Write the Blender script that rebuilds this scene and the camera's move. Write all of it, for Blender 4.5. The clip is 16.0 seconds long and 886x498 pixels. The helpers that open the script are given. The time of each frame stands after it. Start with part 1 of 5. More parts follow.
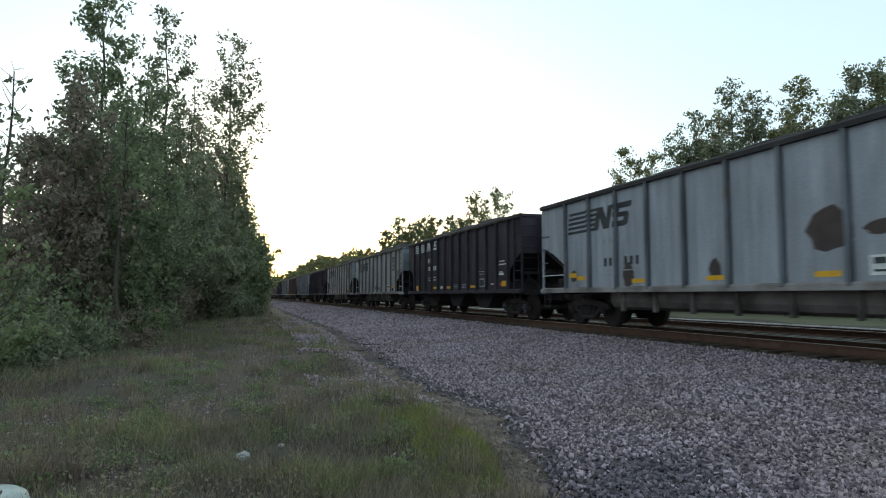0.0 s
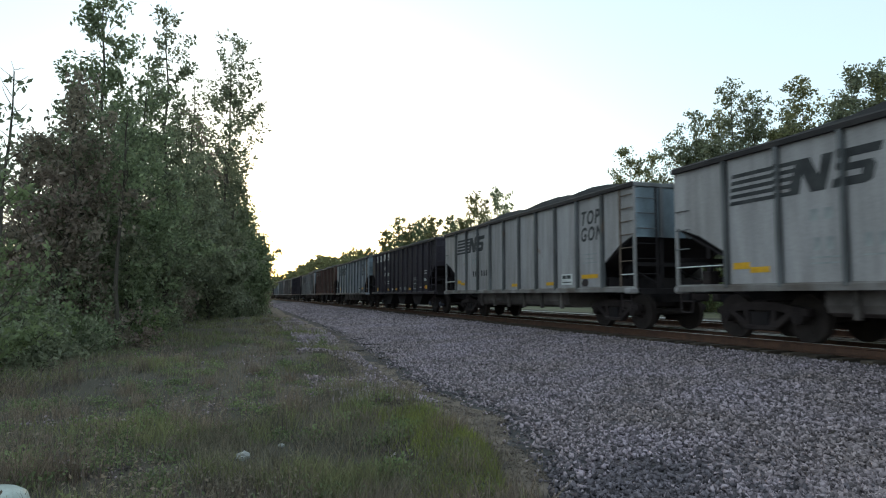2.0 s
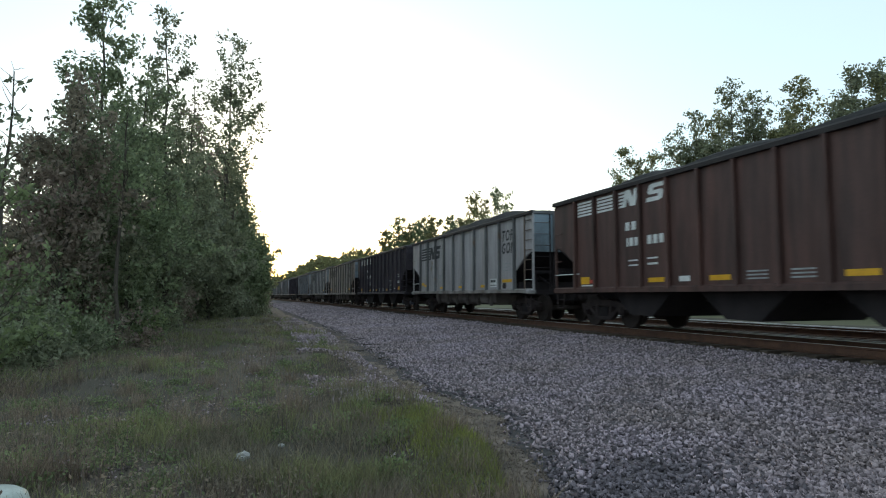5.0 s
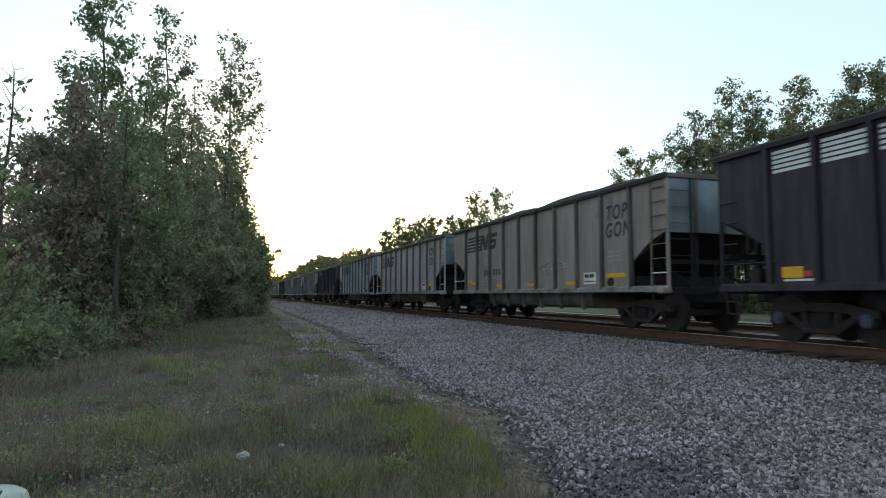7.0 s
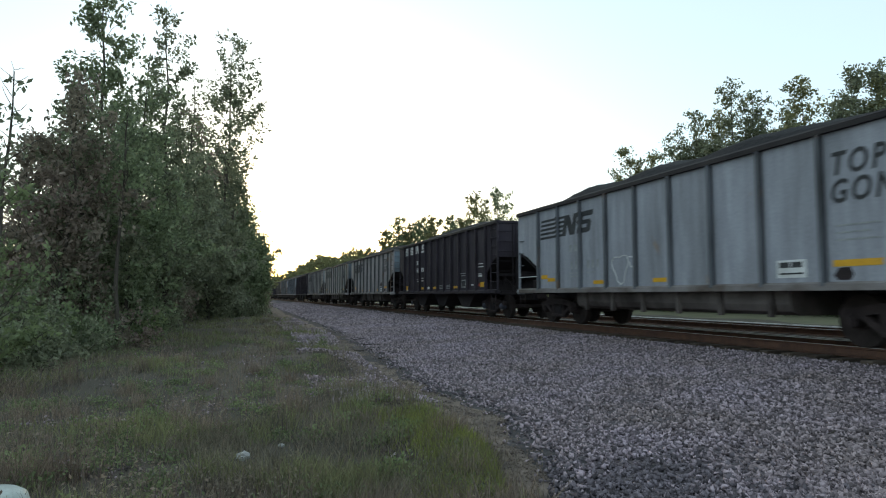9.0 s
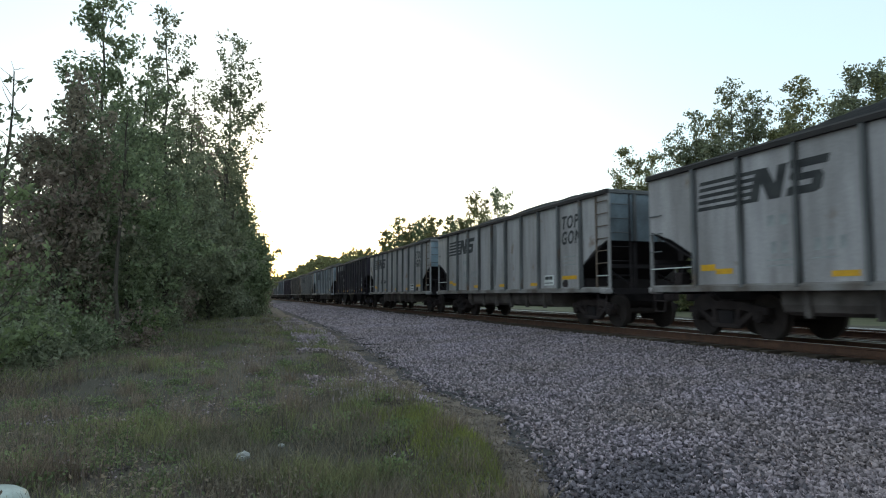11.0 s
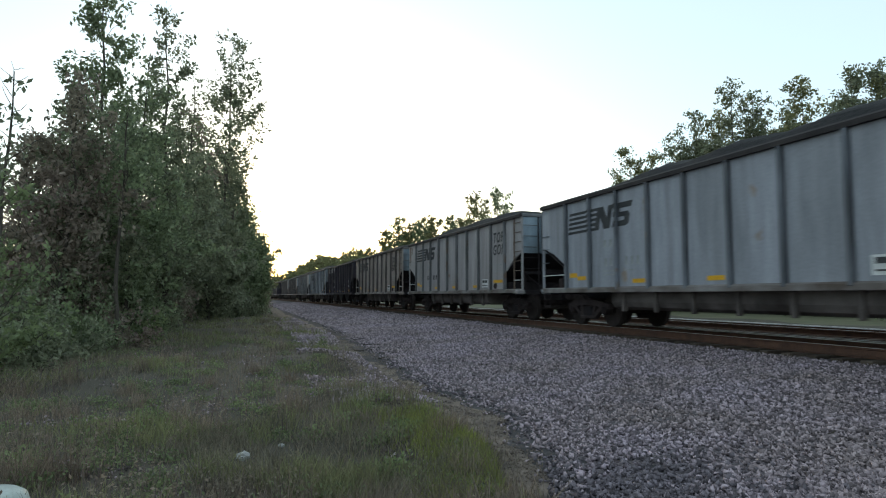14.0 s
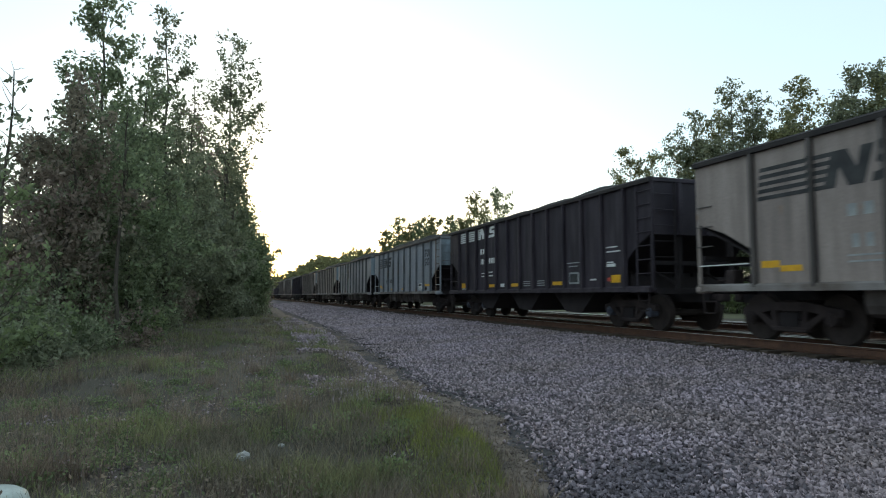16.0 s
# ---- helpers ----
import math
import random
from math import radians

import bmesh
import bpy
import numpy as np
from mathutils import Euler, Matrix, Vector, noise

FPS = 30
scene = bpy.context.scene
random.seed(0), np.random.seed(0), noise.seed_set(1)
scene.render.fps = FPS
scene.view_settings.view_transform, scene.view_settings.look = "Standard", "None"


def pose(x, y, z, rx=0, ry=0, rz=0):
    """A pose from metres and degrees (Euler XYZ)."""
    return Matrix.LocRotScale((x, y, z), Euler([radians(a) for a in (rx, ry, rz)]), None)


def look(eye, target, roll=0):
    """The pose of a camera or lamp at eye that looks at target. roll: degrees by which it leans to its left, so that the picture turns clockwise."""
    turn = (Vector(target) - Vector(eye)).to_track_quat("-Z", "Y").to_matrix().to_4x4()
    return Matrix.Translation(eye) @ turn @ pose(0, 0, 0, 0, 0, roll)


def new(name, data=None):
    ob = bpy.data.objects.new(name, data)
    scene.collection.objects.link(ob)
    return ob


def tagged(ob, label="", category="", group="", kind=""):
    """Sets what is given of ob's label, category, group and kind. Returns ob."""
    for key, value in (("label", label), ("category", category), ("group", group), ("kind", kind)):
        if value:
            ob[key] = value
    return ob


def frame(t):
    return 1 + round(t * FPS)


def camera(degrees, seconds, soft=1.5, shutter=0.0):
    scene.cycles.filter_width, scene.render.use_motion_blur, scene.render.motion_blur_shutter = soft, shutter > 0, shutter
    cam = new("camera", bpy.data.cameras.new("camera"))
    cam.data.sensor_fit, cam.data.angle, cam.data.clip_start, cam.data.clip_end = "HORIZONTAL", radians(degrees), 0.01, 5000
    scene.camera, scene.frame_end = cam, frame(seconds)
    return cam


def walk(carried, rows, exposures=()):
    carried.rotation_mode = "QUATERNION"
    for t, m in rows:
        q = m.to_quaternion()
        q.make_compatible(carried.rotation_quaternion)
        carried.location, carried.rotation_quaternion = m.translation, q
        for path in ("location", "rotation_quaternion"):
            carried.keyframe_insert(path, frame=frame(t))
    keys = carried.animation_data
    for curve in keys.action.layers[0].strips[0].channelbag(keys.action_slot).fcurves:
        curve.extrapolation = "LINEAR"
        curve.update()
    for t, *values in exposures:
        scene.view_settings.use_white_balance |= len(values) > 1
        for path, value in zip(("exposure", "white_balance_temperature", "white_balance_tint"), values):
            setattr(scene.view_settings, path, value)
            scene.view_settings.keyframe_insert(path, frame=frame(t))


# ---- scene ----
# World: x away from the camera's side of the line, y along the line, z = 0 on the rail heads.
EYE = Vector((0.0, 0.0, 0.89))
YAW, PITCH = radians(18.44), radians(4.21)
AIM = EYE + Vector((math.sin(YAW) * math.cos(PITCH), math.cos(YAW) * math.cos(PITCH), math.sin(PITCH)))
cam = camera(70.3, 16.0, soft=1.05, shutter=0.16)
walk(cam, [(0.0, look(EYE, AIM)), (16.0, look(EYE, AIM))], exposures=[(0.0, 0.0), (16.0, 0.0)])

TRACK_X = 11.05          # centre of the near track
SIDE_X = 9.40            # near side of the cars
FAR_TRACK_X = 15.6
CAR_STEP = 16.18         # length over the couplers
BODY = 14.60             # length of a car's sides
SPEED = 19.666

# ---- light ----
SUN_AZ, SUN_EL = radians(6.0), radians(5.0)
world = bpy.data.worlds.new("evening_sky")
scene.world = world
world.use_nodes = True
wn, wl = world.node_tree.nodes, world.node_tree.links
sky = wn.new("ShaderNodeTexSky")
sky.sky_type = "NISHITA"
sky.sun_disc = False
sky.sun_elevation, sky.sun_rotation = SUN_EL, SUN_AZ
sky.air_density, sky.dust_density, sky.ozone_density = 0.9, 0.8, 1.6
haze = wn.new("ShaderNodeMixRGB")
haze.blend_type = "ADD"
haze.inputs[0].default_value = 1.0
haze.inputs[2].default_value = (3.25, 4.0, 4.2, 1)
wl.new(sky.outputs[0], haze.inputs[1])
back = wn["Background"]
back.inputs["Strength"].default_value = 0.17
wl.new(haze.outputs[0], back.inputs["Color"])

sun_data = bpy.data.lights.new("sun", "SUN")
sun_data.energy, sun_data.angle, sun_data.color = 0.35, radians(3.0), (1.0, 0.78, 0.52)
sun = new("sun", sun_data)
to_sun = Vector((math.sin(SUN_AZ) * math.cos(SUN_EL), math.cos(SUN_AZ) * math.cos(SUN_EL), math.sin(SUN_EL)))
sun.matrix_basis = look(to_sun * 100, (0, 0, 0))


# ---- materials ----
def mat(name, c1, c2, scale=3.0, rough=0.8, bump=0.2, fine=60.0, metal=0.0, vary="", amount=0.3, stretch=(1, 1, 1), spots=None, spot_at=0.62, spot_scale=1.2, streak=0.0):
    """A surface of two colours mixed by coarse noise, darkened and lightened by fine grain, with relief; spots: a third colour in patches."""
    m = bpy.data.materials.new(name)
    m.use_nodes = True
    n, l = m.node_tree.nodes, m.node_tree.links
    b = n["Principled BSDF"]
    co = n.new("ShaderNodeTexCoord")
    info = n.new("ShaderNodeObjectInfo")
    shift = n.new("ShaderNodeVectorMath")
    shift.operation = "MULTIPLY_ADD"
    l.new(info.outputs["Random"], shift.inputs[0])
    shift.inputs[1].default_value = (37, 53, 71) if vary == "object" else (0, 0, 0)
    l.new(co.outputs["Object"], shift.inputs[2])
    mp = n.new("ShaderNodeMapping")
    mp.inputs["Scale"].default_value = stretch
    l.new(shift.outputs[0], mp.inputs[0])

    def noise_tex(s, detail, src):
        t = n.new("ShaderNodeTexNoise")
        t.inputs["Scale"].default_value, t.inputs["Detail"].default_value = s, detail
        l.new(src, t.inputs["Vector"])
        return t
    coarse = noise_tex(scale, 5, mp.outputs[0])
    grain = noise_tex(fine, 3, co.outputs["Object"])
    ramp = n.new("ShaderNodeMapRange")
    ramp.inputs[1].default_value, ramp.inputs[2].default_value = 0.32, 0.68
    l.new(coarse.outputs[0], ramp.inputs[0])
    mix = n.new("ShaderNodeMixRGB")
    l.new(ramp.outputs[0], mix.inputs[0])
    mix.inputs[1].default_value, mix.inputs[2].default_value = (*c1, 1), (*c2, 1)
    out = mix.outputs[0]
    if spots:
        blot = noise_tex(spot_scale, 4, shift.outputs[0])
        cut = n.new("ShaderNodeMapRange")
        cut.inputs[1].default_value, cut.inputs[2].default_value = spot_at, spot_at + 0.06
        l.new(blot.outputs[0], cut.inputs[0])
        mix2 = n.new("ShaderNodeMixRGB")
        l.new(cut.outputs[0], mix2.inputs[0])
        l.new(out, mix2.inputs[1])
        mix2.inputs[2].default_value = (*spots, 1)
        out = mix2.outputs[0]
    value = n.new("ShaderNodeMath")
    value.operation = "MULTIPLY_ADD"
    value.inputs[1].default_value, value.inputs[2].default_value = 0.5, 0.75
    l.new(grain.outputs[0], value.inputs[0])
    last = value.outputs[0]
    if streak:
        long = n.new("ShaderNodeMapping")
        long.inputs["Scale"].default_value = (1, 3.2, 0.45)
        l.new(shift.outputs[0], long.inputs[0])
        run = noise_tex(1.6, 6, long.outputs[0])
        wash = n.new("ShaderNodeMapRange")
        wash.inputs[1].default_value, wash.inputs[2].default_value = 0.35, 0.7
        wash.inputs[3].default_value, wash.inputs[4].default_value = 1.12, 1 - streak
        l.new(run.outputs[0], wash.inputs[0])
        both = n.new("ShaderNodeMath")
        both.operation = "MULTIPLY"
        l.new(last, both.inputs[0]), l.new(wash.outputs[0], both.inputs[1])
        last = both.outputs[0]
    if vary:
        r = n.new("ShaderNodeMath")
        r.operation = "MULTIPLY_ADD"
        r.inputs[1].default_value, r.inputs[2].default_value = 2 * amount, 1 - amount
        if vary == "island":
            l.new(n.new("ShaderNodeNewGeometry").outputs["Random Per Island"], r.inputs[0])
        else:
            l.new(info.outputs["Random"], r.inputs[0])
        mul = n.new("ShaderNodeMath")
        mul.operation = "MULTIPLY"
        l.new(last, mul.inputs[0]), l.new(r.outputs[0], mul.inputs[1])
        last = mul.outputs[0]
    tone = n.new("ShaderNodeVectorMath")
    tone.operation = "SCALE"
    l.new(out, tone.inputs[0]), l.new(last, tone.inputs["Scale"])
    l.new(tone.outputs[0], b.inputs["Base Color"])
    b.inputs["Roughness"].default_value, b.inputs["Metallic"].default_value = rough, metal
    b.inputs["Specular IOR Level"].default_value = 0.2 if rough > 0.6 else 0.45
    if bump:
        bp = n.new("ShaderNodeBump")
        bp.inputs["Strength"].default_value, bp.inputs["Distance"].default_value = bump, 0.02
        l.new(grain.outputs[0], bp.inputs["Height"])
        l.new(bp.outputs[0], b.inputs["Normal"])
    return m


def leaf_mat(name, c1, c2, through_light=0.35, scale=0.35):
    """Leaves: two greens mixed in patches through the crown, each leaf a little different, some light passing through."""
    m = mat(name, c1, c2, scale=scale, rough=0.55, bump=0, fine=3.0, vary="island", amount=0.45)
    n, l = m.node_tree.nodes, m.node_tree.links
    b, o = n["Principled BSDF"], n["Material Output"]
    tr = n.new("ShaderNodeBsdfTranslucent")
    src = b.inputs["Base Color"].links[0].from_socket
    l.new(src, tr.inputs[0])
    ms = n.new("ShaderNodeMixShader")
    ms.inputs[0].default_value = through_light
    l.new(b.outputs[0], ms.inputs[1]), l.new(tr.outputs[0], ms.inputs[2])
    l.new(ms.outputs[0], o.inputs[0])
    return m


M = {
    "grey": mat("grey_car_paint", (0.375, 0.350, 0.364), (0.250, 0.228, 0.232), 0.9, 0.55, 0.12, 25, vary="object", amount=0.08, stretch=(1, 1.6, 0.25), spots=(0.20, 0.15, 0.12), spot_at=0.66, streak=0.2),
    "white_grey": mat("off_white_car_paint", (0.355, 0.332, 0.342), (0.250, 0.228, 0.228), 0.9, 0.55, 0.12, 25, vary="object", amount=0.08, stretch=(1, 1.6, 0.25), spots=(0.22, 0.16, 0.13), spot_at=0.67, streak=0.18),
    # bluer than the side paints, with darker areas and streaks
    "end_paint": mat("dark_streaked_blue_grey_end_paint", (0.25, 0.32, 0.38), (0.10, 0.115, 0.13), 1.1, 0.6, 0.12, 25, vary="object", amount=0.1, stretch=(1, 1, 0.6), streak=0.4),
    "blue_grey": mat("blue_grey_car_paint", (0.310, 0.320, 0.362), (0.218, 0.224, 0.250), 0.9, 0.55, 0.12, 25, vary="object", amount=0.06, stretch=(1, 1.6, 0.25), spots=(0.25, 0.2, 0.17), spot_at=0.7, streak=0.2),
    "tan": mat("dusty_tan_car_paint", (0.305, 0.250, 0.230), (0.212, 0.170, 0.156), 0.9, 0.6, 0.12, 25, vary="object", amount=0.06, stretch=(1, 1.6, 0.25), spots=(0.24, 0.15, 0.10), spot_at=0.68, streak=0.2),
    "black": mat("black_car_paint", (0.036, 0.029, 0.040), (0.053, 0.043, 0.052), 1.2, 0.62, 0.12, 25, vary="object", amount=0.1, stretch=(1, 1.6, 0.25), streak=0.45),
    "brown": mat("red_brown_car_paint", (0.10, 0.045, 0.037), (0.070, 0.037, 0.033), 1.2, 0.6, 0.12, 25, vary="object", amount=0.1, stretch=(1, 1.6, 0.25), streak=0.45),
    # post colours, each darker than the plates of its car
    "post_grey": mat("dark_grey_post_paint", (0.150, 0.152, 0.162), (0.088, 0.085, 0.088), 1.5, 0.6, 0.15, 30, vary="object", amount=0.12, stretch=(1, 1, 0.4), spots=(0.13, 0.09, 0.07), spot_at=0.62, streak=0.45),
    "post_blue": mat("dark_blue_grey_post_paint", (0.145, 0.158, 0.185), (0.086, 0.088, 0.098), 1.5, 0.6, 0.15, 30, vary="object", amount=0.12, stretch=(1, 1, 0.4), spots=(0.14, 0.10, 0.08), spot_at=0.64, streak=0.45),
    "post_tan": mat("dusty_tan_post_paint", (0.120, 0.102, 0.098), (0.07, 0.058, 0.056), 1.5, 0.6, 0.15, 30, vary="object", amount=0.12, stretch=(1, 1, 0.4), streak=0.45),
    "grime": mat("brake_dust_covered_steel", (0.050, 0.038, 0.038), (0.028, 0.021, 0.022), 3, 0.9, 0.3, 40, vary="object", amount=0.2),
    "tub": mat("dirty_grey_tub_paint", (0.150, 0.128, 0.122), (0.045, 0.036, 0.034), 1.3, 0.7, 0.2, 30, vary="object", amount=0.1),
    "sill": mat("rust_streaked_sill_paint", (0.270, 0.250, 0.248), (0.105, 0.082, 0.070), 1.6, 0.7, 0.2, 30, vary="object", amount=0.1, stretch=(1, 0.8, 1)),
    # coal dust, blackened further to stand for the shade under the car ends
    "soot_shade": mat("coal_dust_and_shade_black_steel", (0.017, 0.014, 0.016), (0.030, 0.024, 0.026), 2, 0.8, 0.2, 40),
    "wheel": mat("worn_steel_wheel", (0.045, 0.034, 0.033), (0.028, 0.022, 0.021), 4, 0.85, 0.2, 40),
    "coal": mat("loose_coal", (0.011, 0.011, 0.012), (0.022, 0.022, 0.023), 9, 0.9, 0.8, 14),
    "white": mat("white_stencil_paint", (0.72, 0.72, 0.72), (0.55, 0.55, 0.54), 4, 0.6, 0.05, 40),
    "dark": mat("dark_grey_stencil_paint", (0.030, 0.030, 0.033), (0.06, 0.06, 0.062), 3, 0.65, 0.05, 40),
    "faded": mat("faded_grey_stencil_paint", (0.20, 0.21, 0.22), (0.33, 0.34, 0.34), 4, 0.6, 0.05, 40),
    "yellow": mat("yellow_reflector_film", (0.72, 0.38, 0.015), (0.58, 0.30, 0.02), 6, 0.45, 0.05, 40),
    "red": mat("red_reflector_film", (0.5, 0.06, 0.04), (0.4, 0.06, 0.04), 6, 0.45, 0.05, 40),
    "patch": mat("dull_brown_cover_paint", (0.075, 0.055, 0.050), (0.055, 0.042, 0.040), 3, 0.7, 0.1, 40),
    "rust": mat("orange_brown_rust_stain", (0.15, 0.095, 0.07), (0.22, 0.17, 0.14), 4, 0.8, 0.2, 40),
    "stain": mat("grey_grime_wash", (0.235, 0.225, 0.232), (0.135, 0.128, 0.132), 2.5, 0.7, 0.1, 40, stretch=(1, 2, 0.4)),
    "bearing": mat("faded_blue_bearing_cap", (0.075, 0.085, 0.125), (0.06, 0.06, 0.075), 6, 0.5, 0.1, 40),
    "rail": mat("rusty_rail_web", (0.125, 0.066, 0.045), (0.082, 0.046, 0.036), 4, 0.8, 0.3, 50),
    # near-white, mostly diffuse base: the sky's glint on the worn steel is painted in
    "rail_top": mat("polished_rail_head_with_glint", (0.82, 0.81, 0.80), (0.72, 0.71, 0.70), 6, 0.45, 0.0, 60, metal=0.35),
    "tie": mat("creosoted_timber", (0.06, 0.045, 0.035), (0.10, 0.08, 0.065), 6, 0.9, 0.5, 30, vary="object", amount=0.3, stretch=(0.3, 3, 3)),
    "stone": mat("crushed_grey_ballast_stone", (0.312, 0.255, 0.294), (0.248, 0.199, 0.201), 0.7, 0.85, 0.4, 40, vary="island", amount=0.68),
    "dark_stone": mat("damp_dark_ballast_stone", (0.165, 0.142, 0.162), (0.110, 0.094, 0.105), 0.9, 0.8, 0.4, 40, vary="island", amount=0.6),
    "ballast": mat("grey_ballast_bed", (0.150, 0.128, 0.138), (0.050, 0.042, 0.045), 22, 0.9, 0.9, 30),
    "soil": mat("grassy_soil", (0.098, 0.085, 0.068), (0.068, 0.062, 0.049), 0.8, 0.95, 0.6, 25, spots=(0.15, 0.135, 0.115), spot_at=0.64, spot_scale=0.5),
    "verge": mat("green_field_grass", (0.150, 0.145, 0.090), (0.105, 0.108, 0.068), 0.6, 0.95, 0.8, 12),
    "path": mat("tan_gravelly_soil", (0.200, 0.160, 0.132), (0.090, 0.073, 0.064), 3.5, 0.95, 0.7, 25),
    "cinder": mat("dark_cinder_soil", (0.035, 0.033, 0.035), (0.07, 0.066, 0.068), 2.5, 0.95, 0.7, 25),
    "bark": mat("grey_brown_bark", (0.10, 0.085, 0.07), (0.06, 0.05, 0.042), 5, 0.95, 0.7, 25, stretch=(3, 3, 0.5)),
    "grass": leaf_mat("grass_blades", (0.172, 0.162, 0.108), (0.216, 0.174, 0.142), 0.4, 0.7),
    "grass_bright": leaf_mat("yellow_green_grass", (0.250, 0.265, 0.070), (0.205, 0.220, 0.078), 0.45, 1.5),
    "grass_fresh": leaf_mat("fresh_green_grass", (0.200, 0.218, 0.095), (0.205, 0.201, 0.108), 0.4, 1.2),
    "thatch": leaf_mat("dead_grass_litter", (0.190, 0.155, 0.122), (0.120, 0.100, 0.082), 0.1, 1.5),
    "dry": leaf_mat("dry_grass_stalks", (0.26, 0.20, 0.145), (0.17, 0.125, 0.095), 0.2, 0.7),
    "leaf": leaf_mat("mid_green_leaves", (0.202, 0.250, 0.130), (0.178, 0.210, 0.124), 0.5),
    "leaf_bright": leaf_mat("fresh_spring_leaves", (0.198, 0.245, 0.109), (0.160, 0.194, 0.101), 0.5),
    "leaf_dark": leaf_mat("dark_green_leaves", (0.196, 0.212, 0.138), (0.204, 0.222, 0.134), 0.5),
    "leaf_brown": leaf_mat("reddish_brown_young_leaves", (0.245, 0.185, 0.155), (0.205, 0.185, 0.130), 0.5),
    "leaf_warm": leaf_mat("olive_leaves", (0.235, 0.232, 0.105), (0.190, 0.196, 0.100), 0.55),
    "paper": mat("crumpled_white_litter", (0.42, 0.42, 0.40), (0.30, 0.30, 0.29), 12, 0.7, 0.3, 40),
    "plastic": mat("pale_green_white_plastic", (0.44, 0.48, 0.45), (0.38, 0.43, 0.40), 4, 0.4, 0.05, 40),
    "rim": mat("coal_stained_rim_steel", (0.040, 0.034, 0.034), (0.022, 0.019, 0.020), 2, 0.7, 0.2, 40),
    "ladder": mat("rusty_painted_ladder_steel", (0.19, 0.145, 0.12), (0.11, 0.075, 0.058), 5, 0.75, 0.2, 40),
    "stalk": leaf_mat("purple_brown_weed_stalks", (0.150, 0.108, 0.104), (0.105, 0.078, 0.072), 0.1, 1.5),
    "twig": mat("weathered_dark_stick", (0.035, 0.028, 0.024), (0.06, 0.05, 0.04), 8, 0.9, 0.4, 40),
}


# ---- building helpers ----
def mesh_of(name, bm, smooth=False):
    me = bpy.data.meshes.new(name)
    bmesh.ops.recalc_face_normals(bm, faces=bm.faces[:])
    bm.to_mesh(me)
    bm.free()
    if smooth:
        me.shade_smooth()
    return me


def part(name, data, material, parent, label="", m=None):
    """Links a bmesh or a ready mesh as one object under a thing or a part."""
    me = data if isinstance(data, bpy.types.Mesh) else mesh_of(name, data)
    if not me.materials:
        me.materials.append(material)
    ob = new(name, me)
    ob.parent = parent
    if me.materials[0] != material:
        ob.material_slots[0].link = "OBJECT"
        ob.material_slots[0].material = material
    if m is not None:
        ob.matrix_basis = m
    return tagged(ob, label)


def thing(name, label, category, group="", m=None, kind=""):
    ob = new(name)
    if m is not None:
        ob.matrix_basis = m
    return tagged(ob, label, category, group, kind)


def box(bm, x0, x1, y0, y1, z0, z1, bevel=0.0):
    r = bmesh.ops.create_cube(bm, size=1.0, matrix=Matrix.LocRotScale(((x0 + x1) / 2, (y0 + y1) / 2, (z0 + z1) / 2), None, (x1 - x0, y1 - y0, z1 - z0)))
    if bevel:
        es = list({e for v in r["verts"] for e in v.link_edges})
        bmesh.ops.bevel(bm, geom=es, offset=bevel, segments=1, affect="EDGES")
    return bm


def boxed(x0, x1, y0, y1, z0, z1, bevel=0.0):
    return box(bmesh.new(), x0, x1, y0, y1, z0, z1, bevel)


def prism_x(bm, yz, x0, x1):
    """A flat outline in the y-z plane given thickness along x."""
    a = [bm.verts.new((x0, y, z)) for y, z in yz]
    b = [bm.verts.new((x1, y, z)) for y, z in yz]
    bm.faces.new(a), bm.faces.new(b[::-1])
    for i in range(len(yz)):
        j = (i + 1) % len(yz)
        bm.faces.new((a[i], b[i], b[j], a[j]))
    return bm


def prism_y(bm, xz, y0, y1):
    a = [bm.verts.new((x, y0, z)) for x, z in xz]
    b = [bm.verts.new((x, y1, z)) for x, z in xz]
    bm.faces.new(a), bm.faces.new(b[::-1])
    for i in range(len(xz)):
        j = (i + 1) % len(xz)
        bm.faces.new((a[i], b[i], b[j], a[j]))
    return bm


def rod(bm, p, q, r, r2=None, n=6):
    p, q = Vector(p), Vector(q)
    d = q - p
    m = Matrix.Translation((p + q) / 2) @ d.to_track_quat("Z", "Y").to_matrix().to_4x4()
    bmesh.ops.create_cone(bm, cap_ends=True, segments=n, radius1=r, radius2=r if r2 is None else r2, depth=d.length, matrix=m)
    return bm


def from_arrays(name, verts, faces, smooth=False):
    """A mesh from numpy arrays; all faces have the same number of corners."""
    me = bpy.data.meshes.new(name)
    k = faces.shape[1]
    me.vertices.add(len(verts)), me.loops.add(faces.size), me.polygons.add(len(faces))
    me.vertices.foreach_set("co", np.ascontiguousarray(verts, np.float32).ravel())
    me.loops.foreach_set("vertex_index", np.ascontiguousarray(faces, np.int32).ravel())
    me.polygons.foreach_set("loop_start", np.arange(0, faces.size, k, dtype=np.int32))
    me.update(calc_edges=True)
    if smooth:
        me.shade_smooth()
    return me


# ---- ground ----
PROFILE_X = np.array([-400, -40, -9, -4, 0.0, 2.2, 3.0, 3.8, 9.0, 9.7, 17.6, 18.8, 21.5, 26, 60, 600])
PROFILE_Z = np.array([-0.6, -0.6, -0.45, -0.56, -0.62, -0.64, -0.66, -0.60, -0.32, -0.265, -0.265, -0.45, -0.7, -0.55, -0.4, -0.4])


